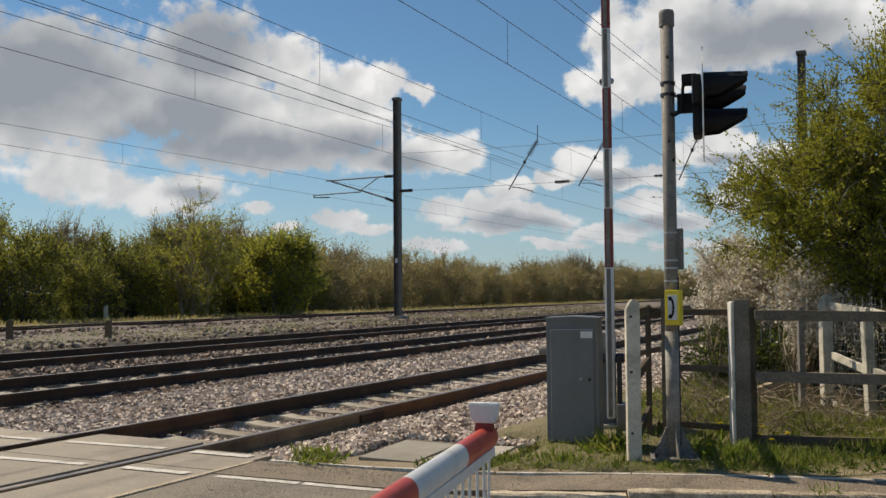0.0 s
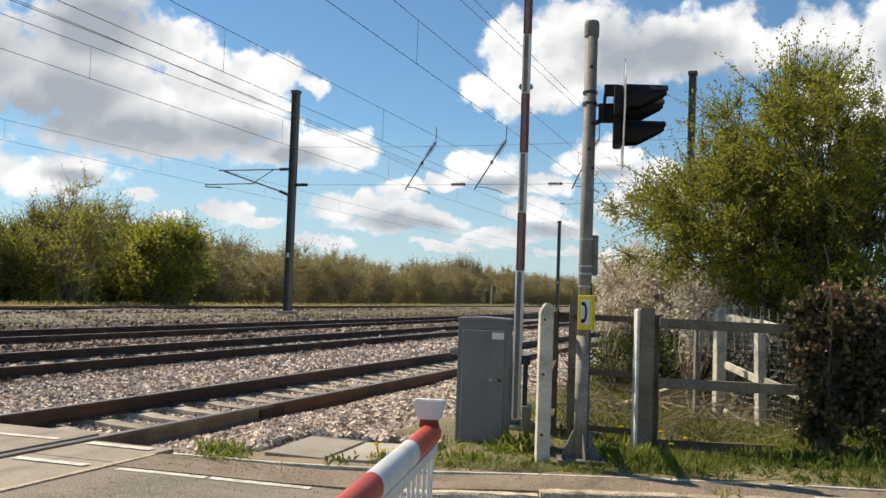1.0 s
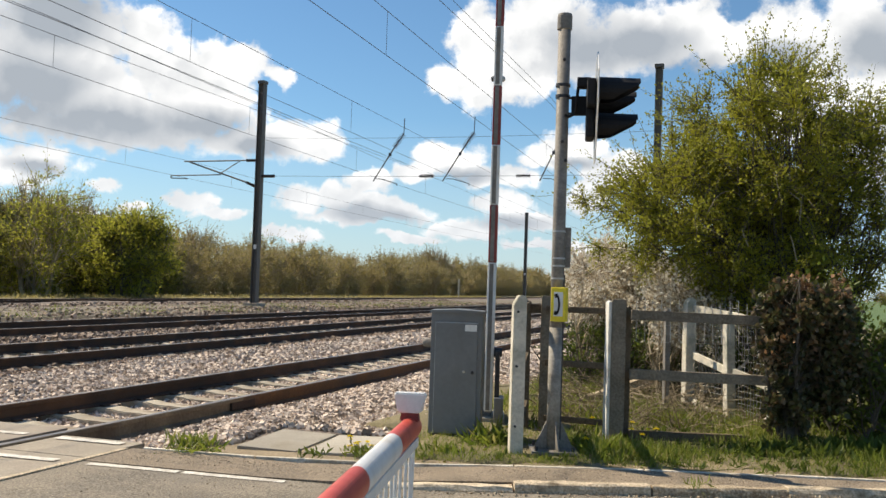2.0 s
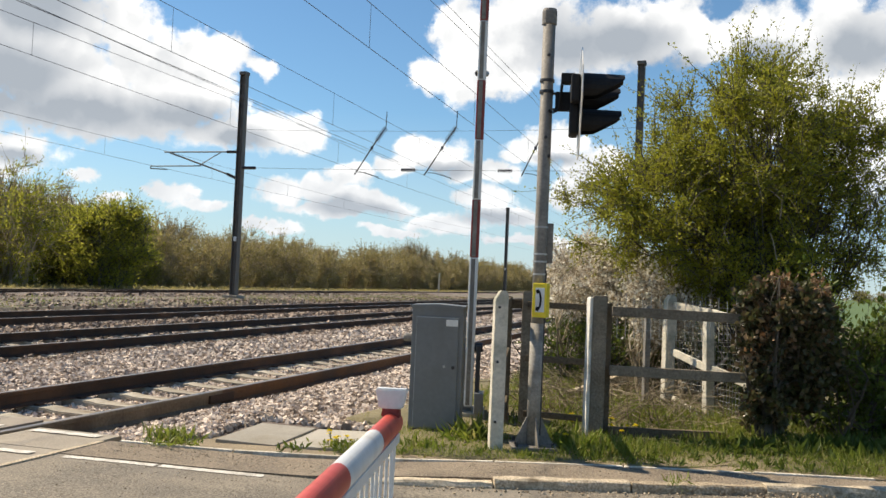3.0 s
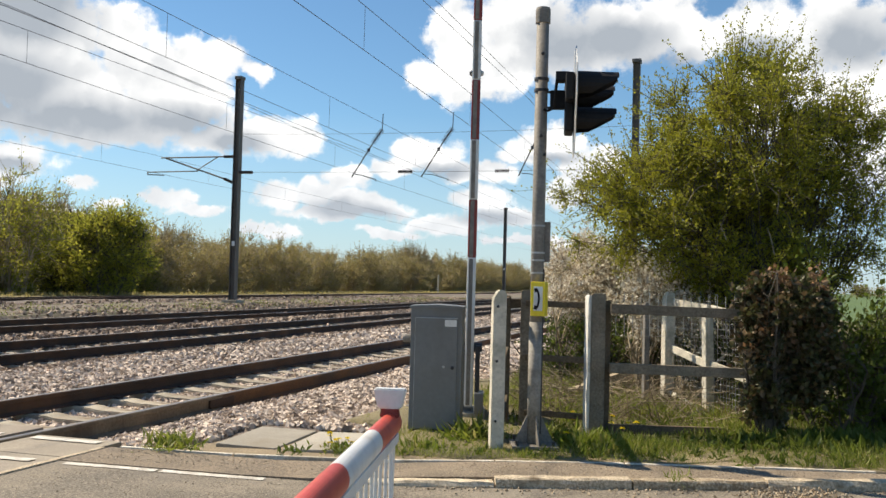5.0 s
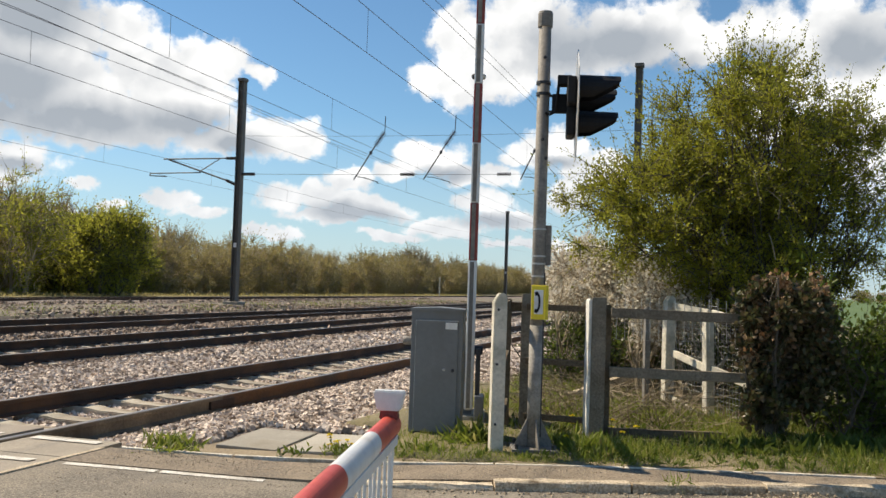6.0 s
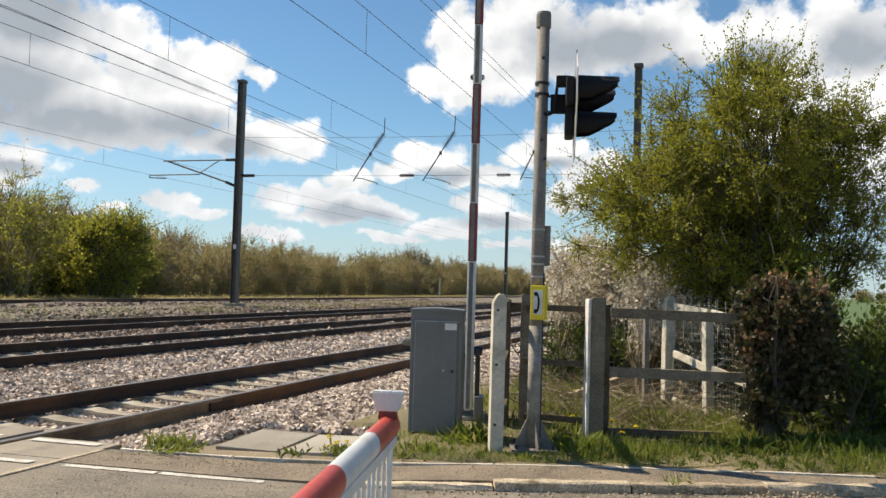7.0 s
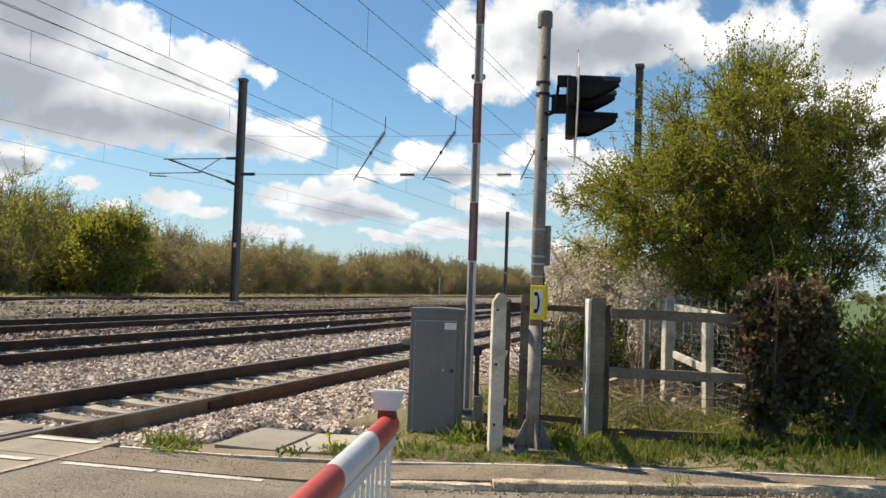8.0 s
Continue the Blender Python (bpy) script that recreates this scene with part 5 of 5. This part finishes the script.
# dark hedge to its side and below
for k, (x, y, lobes) in enumerate([(0.95, 9.5, [((0, 0, 0.7), (0.5, 0.45, 0.7))]), (1.55, 9.85, [((0, 0, 0.48), (0.55, 0.5, 0.5))]), (2.3, 10.3, [((0, 0, 0.34), (0.7, 0.5, 0.36))])]):
    wood, leaves, _ = crown(20 + k, lobes, 70, 0.26, 8, 9, 0.06, (0, 0, 0.6), 0.03, stems=5, shoots=30, shell=0.3, thick=0.004, base_r=0.25)
    plant("hedge_bush", "dark green leafy hedge bush in the shade of a tree", "bush", (x, y, 0), wood, leaves, BARK, LEAF_HEDGE, "hedge bushes")
# blackthorn in blossom
for k, (x, y, s) in enumerate([(-1.75, 12.6, 0.98), (-1.15, 12.3, 0.95), (-2.0, 13.8, 1.0), (-0.7, 11.4, 0.82)]):
    wood, leaves, _ = crown(30 + k, [((0, 0, 1.35 * s), (0.55 * s, 0.5 * s, 0.5 * s))], 85, 0.24, 9, 7, 0.04, (0, 0, 0.8), 0.03, stems=5, shoots=110, shell=0.35, thick=0.004, base_r=0.25, ratio=0.95, shoot_len=0.55)
    plant("blackthorn_bush", "twiggy blackthorn bush covered in white blossom", "bush", (x, y, 0), wood, leaves, TWIG, BLOSSOM, "blackthorn bushes", ("wood", "blossom"))

# green and brown undergrowth below the blossom
for k, (x, y, r) in enumerate([(-1.9, 12.3, 0.5), (-1.15, 12.0, 0.55), (-0.45, 12.2, 0.6), (0.2, 11.9, 0.55)]):
    wood, leaves, _ = crown(50 + k, [((0, 0, 0.42), (r, 0.45, 0.42))], 60, 0.24, 8, 8, 0.045, (0, 0, 0.5), 0.02, stems=6, shoots=30, shell=0.3, thick=0.004, base_r=0.3, shoot_len=0.4)
    plant("undergrowth_bush", "low shaded green undergrowth among brown stems", "bush", (x, y, 0), wood, leaves, BARK, LEAF_HEDGE, "undergrowth", ("wood", "leaves"))

# ivy-covered stump at the end of the fence
stump = thing("ivy_stump", "old stump smothered in dark ivy with dry brown leaves on top", "ivy stump", (0.36, 8.78, 0))
part("stump", turned([(0.11, -0.1), (0.075, 0.3), (0.07, 0.9), (0.08, 1.2), (0.03, 1.32)], n=10), BARK, stump)
wood, leaves, _ = crown(41, [((0.0, 0, 0.55), (0.17, 0.2, 0.55)), ((0.12, 0, 1.15), (0.36, 0.28, 0.22)), ((0.3, 0.15, 0.75), (0.2, 0.22, 0.5)), ((-0.1, -0.05, 0.95), (0.16, 0.15, 0.3))], 190, 0.14, 7, 9, 0.056, (0.05, 0, 1.1), 0.02, stems=3, shoots=70, shoot_len=0.32, arch=1.2, shell=0.45, thick=0.0025, base_r=0.05, ratio=0.85)
raw("ivy_vine", *wood, BARK, stump)
raw("ivy_leaves", *leaves, LEAF_DARK, stump)
_, leaves, _ = crown(42, [((0.16, -0.06, 1.36), (0.34, 0.28, 0.08)), ((0.0, -0.12, 0.95), (0.2, 0.12, 0.4))], 34, 0.1, 4, 5, 0.055, (0, 0, 1.2), 0.02, shell=0.3, ratio=0.7)
raw("dry_leaves", *leaves, LEAF_DRY, stump, "dry orange brown leaves")

# line of bushes beyond the tracks
def bush_kind(seed, lobes, leaf_mat, wood_mat, label, clumps, leaves, shoots, leaf, twigs=9, thick=0.018):
    w, l, _ = crown(seed, lobes, clumps, 0.85, twigs, leaves, leaf, (0, 0, 2.2), 0.1, stems=7, shoots=shoots, shell=0.25, thick=thick, base_r=0.6, shoot_len=1.8, shoot_leaves=1, sides=3)
    return plant("lineside_bush", label, "bush", (0, 0, -50), w, l, wood_mat, leaf_mat, "lineside bushes", ("wood", "crown"))


green = [bush_kind(60 + k, [((0, 0, 2.3), (2.6, 2.2, 2.2)), ((0, 0, 0.7), (2.7, 2.3, 0.8)), ((g0, 0.4, 3.6), (1.7, 1.6, 1.5)), ((-1.6 * g0, -0.3, 2.9), (1.6, 1.6, 1.7))], LEAF_GREEN, BARK, "dense green lineside bush with bare twigs on top", 110, 13, 300, 0.135) for k, g0 in enumerate((0.8, -0.9))]
olive = [bush_kind(70 + k, [((0, 0, 2.1), (3.0, 2.3, 2.0)), ((0, 0, 0.7), (3.0, 2.4, 0.8)), ((g0, 0.3, 3.2), (2.2, 1.8, 1.5))], LEAF_OLIVE, TWIG, "olive brown twiggy sallow bush in early leaf", 110, 7, 260, 0.14, 10) for k, g0 in enumerate((1.0, -1.2, 0.2))]
bright = bush_kind(80, [((0, 0, 1.9), (2.4, 2.1, 1.8)), ((0.5, 0.2, 2.9), (1.6, 1.5, 1.1))], LEAF_BRIGHT, BARK, "bright fresh green lineside bush", 130, 20, 60, 0.115)
bright.matrix_basis = pose(-33.2, 45.2, 0.05) @ Matrix.Diagonal((1.1, 1.1, 1.22, 1))
airy = bush_kind(83, [((0, 0, 2.4), (2.1, 1.9, 2.2)), ((0.3, 0.2, 4.0), (1.5, 1.4, 1.5))], LEAF_BRIGHT, TWIG, "tall open green bush with light showing through", 80, 11, 120, 0.12, 8)
airy.matrix_basis = pose(-35.4, 40.8, 0.05) @ Matrix.Diagonal((1.1, 1.1, 1.12, 1))
bare = bush_kind(81, [((0, 0, 2.6), (2.3, 2.0, 2.2)), ((0.6, 0.2, 3.9), (1.6, 1.5, 1.3))], LEAF_OLIVE, TWIG, "pale bare-twigged bush just coming into leaf", 120, 2, 320, 0.12, 12, 0.022)
bare.matrix_basis = pose(-41.5, 46.0, 0.05) @ Matrix.Diagonal((1.2, 1.2, 1.2, 1))
for x, y, k in ((-41.5, 52.0, 1.15), (-41.0, 57.0, 1.05), (-41.5, 38.0, 1.0), (-39.5, 24.0, 0.95), (-40.0, 62.0, 0.9), (-39.0, 118.0, 1.15)):
    m = pose(x, y, 0.05, 0, 0, 53 * y) @ Matrix.Diagonal((k, k, k, 1))
    copy_thing(bare, m).matrix_basis = m
g = np.random.default_rng(9)
spots = []
y = 9.0
while y < 420:
    spots.append((-37.5 + g.uniform(-1.2, 1.2), y, 1.0))
    if y < 200:
        spots.append((-42.5 + g.uniform(-1.5, 1.5), y + g.uniform(-1, 2), 1.1))
    y += 2.9 + 0.012 * y + g.uniform(-0.5, 0.8)
first = {id(o): True for o in green + olive}
for x, y, s in spots:
    leafyness = y < 53 + g.uniform(-4, 4)
    src = (green if leafyness else olive)[int(g.integers(2 if leafyness else 3))]
    k = s * g.uniform(0.66, 1.06) * (0.95 if y < 60 else 0.97) * (1.0 + 0.0006 * y)
    m = pose(x, y, 0.05, 0, 0, g.uniform(0, 360)) @ Matrix.Diagonal((k * 1.05, k * 1.05, k, 1))
    if first[id(src)]:
        src.matrix_basis, first[id(src)] = m, False
    else:
        copy_thing(src, m).matrix_basis = m
for x, y in ((-2, 330), (-16, 420), (6, 380), (30, 320), (70, 380), (100, 420), (45, 360), (52, 400), (60, 420), (38, 410), (80, 430), (22, 400)):
    m = pose(x, y, 0, 0, 0, g.uniform(0, 360)) @ Matrix.Diagonal((1.2, 1.2, 0.95, 1))
    copy_thing(olive[int(g.integers(3))], m).matrix_basis = m

# grass of the verge, weeds and dandelions
def verge_points(n, x0, x1, y1, rngv):
    x = rngv.uniform(x0, x1, n)
    lo = np.interp(x, vx, vy) + 0.07
    y = lo + (y1 - lo) * rngv.random(n) ** 1.15
    ok = (np.hypot(x - POLE[0], y - POLE[1]) > 0.3) & ~((x < -2.1) & (x > -2.62) & (y > 7.7)) & ~((x < -2.68) & (y < 7.68) & (y > 6.62))
    ok &= ~((x < -2.6) & (y > 6.62) & (rngv.random(n) < 0.9))
    return x[ok], y[ok]


g = np.random.default_rng(14)
x, y = verge_points(7000, -3.6, -1.2, 8.4, g)
s1 = blades(np.stack([x, y, ground_height(x, y) - 0.01], -1), 0.06, g, 1.6, 0.08)
x, y = verge_points(34000, -1.5, 3.6, 10.2, g)
patch = 0.5 + 0.5 * np.sin(x * 3.1 + 1.0) * np.sin(y * 2.3)
keep = g.random(len(x)) < 0.35 + 0.65 * patch
x, y, patch = x[keep], y[keep], patch[keep]
s2 = blades(np.stack([x, y, ground_height(x, y) - 0.01], -1), 0.05 + 0.11 * patch * np.clip((y - np.interp(x, vx, vy)) / 0.5, 0.25, 1.0), g, 1.8, 0.055)
x, y = g.uniform(-2.6, 0.2, 9000), g.uniform(9.3, 14, 9000)
s3 = blades(np.stack([x, y, ground_height(x, y)], -1), 0.16, g, 2.0, 0.06)
v, f = joined(s1, s2, s3)
tagged(raw("verge_grass", v, f, LEAF_GRASS), "uneven spring grass on the verge", "grass", kind="stuff")
x, y = g.uniform(-24.6, -18.4, 16000), g.uniform(10, 75, 16000)
keep = np.sin(x * 1.7 + 0.3 * y) * np.sin(0.8 * y) + 0.35 * g.normal(size=16000) > 0.15
x, y = x[keep], y[keep]
s4 = blades(np.stack([x, y, ground_height(x, y)], -1), 0.14, g, 1.2, 0.12)
tagged(raw("strip_grass", *s4, LEAF_GRASS), "thin yellowish grass on the strip between tracks", "grass", kind="stuff")
x, y = g.uniform(-34.6, -31.2, 9000), 14 + 110 * g.random(9000) ** 1.4
s6 = blades(np.stack([x, y, ground_height(x, y) - 0.02], -1), 0.22, g, 1.2, 0.2)
tagged(raw("bank_grass", *s6, LEAF_OLIVE), "dry pale grass along the foot of the bushes", "grass", kind="stuff")
x, y = verge_points(1500, -3.2, 3.0, 9.3, g)
tuft = []
for a, b in zip(x[:260], y[:260]):
    n = 9
    tuft.append(np.stack([np.full(n, a), np.full(n, b), np.full(n, 0.0)], -1) + g.normal(size=(n, 3)) * [0.02, 0.02, 0.005])
s5 = blades(np.concatenate(tuft), 0.07, g, 0.9, 0.3)
tagged(raw("verge_weeds", *s5, LEAF_HEDGE), "broad-leaved weeds among the grass", "weeds", kind="stuff")


def clump(name, label, place, n, spread, size, mat, up=1.2, ratio=0.25, seed=1):
    q = np.random.default_rng(seed)
    at = q.normal(size=(n, 3)) * [spread, spread, 0.01]
    return tagged(raw(name, *blades(at, size, q, up, ratio), mat), label, "weed clump", group="weed clumps", kind="stuff")


for k, (x, y, n, sp_, sz) in enumerate([(-2.76, 6.76, 170, 0.08, 0.06), (-2.5, 6.82, 200, 0.1, 0.08), (-2.2, 6.95, 140, 0.09, 0.09), (-4.0, 6.25, 130, 0.09, 0.14), (-3.85, 6.3, 90, 0.07, 0.12), (-1.98, 7.6, 160, 0.08, 0.2), (-1.05, 7.75, 220, 0.12, 0.14), (-0.9, 7.6, 180, 0.12, 0.12), (-0.3, 6.62, 40, 0.06, 0.08)]):
    clump("weed_clump", "green leafy weed clump at the verge edge", None, n, sp_, sz, LEAF_GRASS, 1.0, 0.12 if k in (3, 4, 5, 8) else 0.24, k).matrix_basis = pose(x, y, -0.01)

for k, (x, y, n, sp_, sz) in enumerate([(0.75, 8.45, 260, 0.16, 0.13), (1.1, 8.6, 260, 0.18, 0.15), (1.5, 8.75, 240, 0.17, 0.13), (1.9, 9.0, 260, 0.2, 0.15), (2.3, 9.2, 220, 0.2, 0.13), (0.25, 8.3, 160, 0.12, 0.12)]):
    clump("weed_clump", "broad green nettles along the hedge foot", None, n, sp_, sz, LEAF_HEDGE, 0.9, 0.4, 40 + k).matrix_basis = pose(x, y, 0.0)
flower = thing("dandelion", "yellow dandelion flower on a thin stalk", "dandelion", (0, 0, -50), group="dandelions")
raw("stalk", *strand([(0, 0, 0), (0.01, 0, 0.08), (0.005, 0.01, 0.15)], 0.003, 5), LEAF_HEDGE, flower)
q = np.random.default_rng(3)
raw("bloom", *blades(np.tile([[0.005, 0.01, 0.15]], (34, 1)), 0.028, q, 0.5, 0.45), PETAL, flower)
spots = [(-2.86, 6.72), (-2.8, 6.68), (-2.88, 6.78), (-2.84, 6.64), (-2.7, 6.74), (-2.76, 6.83), (-2.83, 6.76), (-1.2, 7.62), (-0.92, 8.25), (-0.86, 8.3), (-0.8, 8.4), (-0.98, 8.75), (-0.75, 8.6), (-1.3, 8.6), (-1.35, 8.9), (-1.15, 9.0), (-1.9, 8.1), (-1.95, 7.95)]
for k, (x, y) in enumerate(spots):
    m = pose(x, y, g.uniform(0.0, 0.05), g.uniform(-12, 12), g.uniform(-12, 12), g.uniform(0, 360)) @ Matrix.Diagonal((1, 1, 0.5 if k < 7 else 0.9, 1))
    if k == 0:
        flower.matrix_basis = m
    else:
        copy_thing(flower, m)

# dead bramble stems behind the fence
g = np.random.default_rng(21)
n = 1000
a = np.stack([g.uniform(-2.0, 0.1, n), g.uniform(9.2, 12.2, n), np.zeros(n)], -1)
d = g.normal(size=(n, 3)) * [0.5, 0.4, 0.25] + [0, 0, 0.35]
b = a + d * 0.42
c2 = b + d * 0.3 + np.stack([g.normal(size=n) * 0.2, g.normal(size=n) * 0.15, -g.uniform(0, 0.25, n)], -1)
r = g.uniform(0.002, 0.0055, n)
b[:, 2], c2[:, 2] = np.maximum(b[:, 2], 0.05), np.maximum(c2[:, 2], 0.02)
v, f = joined(tubes(a, b, r, r * 0.8), tubes(b, c2, r * 0.8, r * 0.4))
tagged(raw("dead_bramble", v, f, BRAMBLE), "tangle of dry pale bramble stems", "bramble stems", kind="stuff")

# short marker posts on the strip
for x, y, h in ((-21.2, 20.8, 0.55), (-23.2, 19.0, 0.6), (-34.0, 33.0, 0.8), (-31.5, 104.0, 2.2)):
    mp = post("marker_post", (x, y), 20, 0.16, 0.14, h, "cut", PALEWOOD if h > 0.7 else OLDWOOD, "short marker post beside the tracks")
    mp["group"], mp["category"] = "marker posts", "marker post"
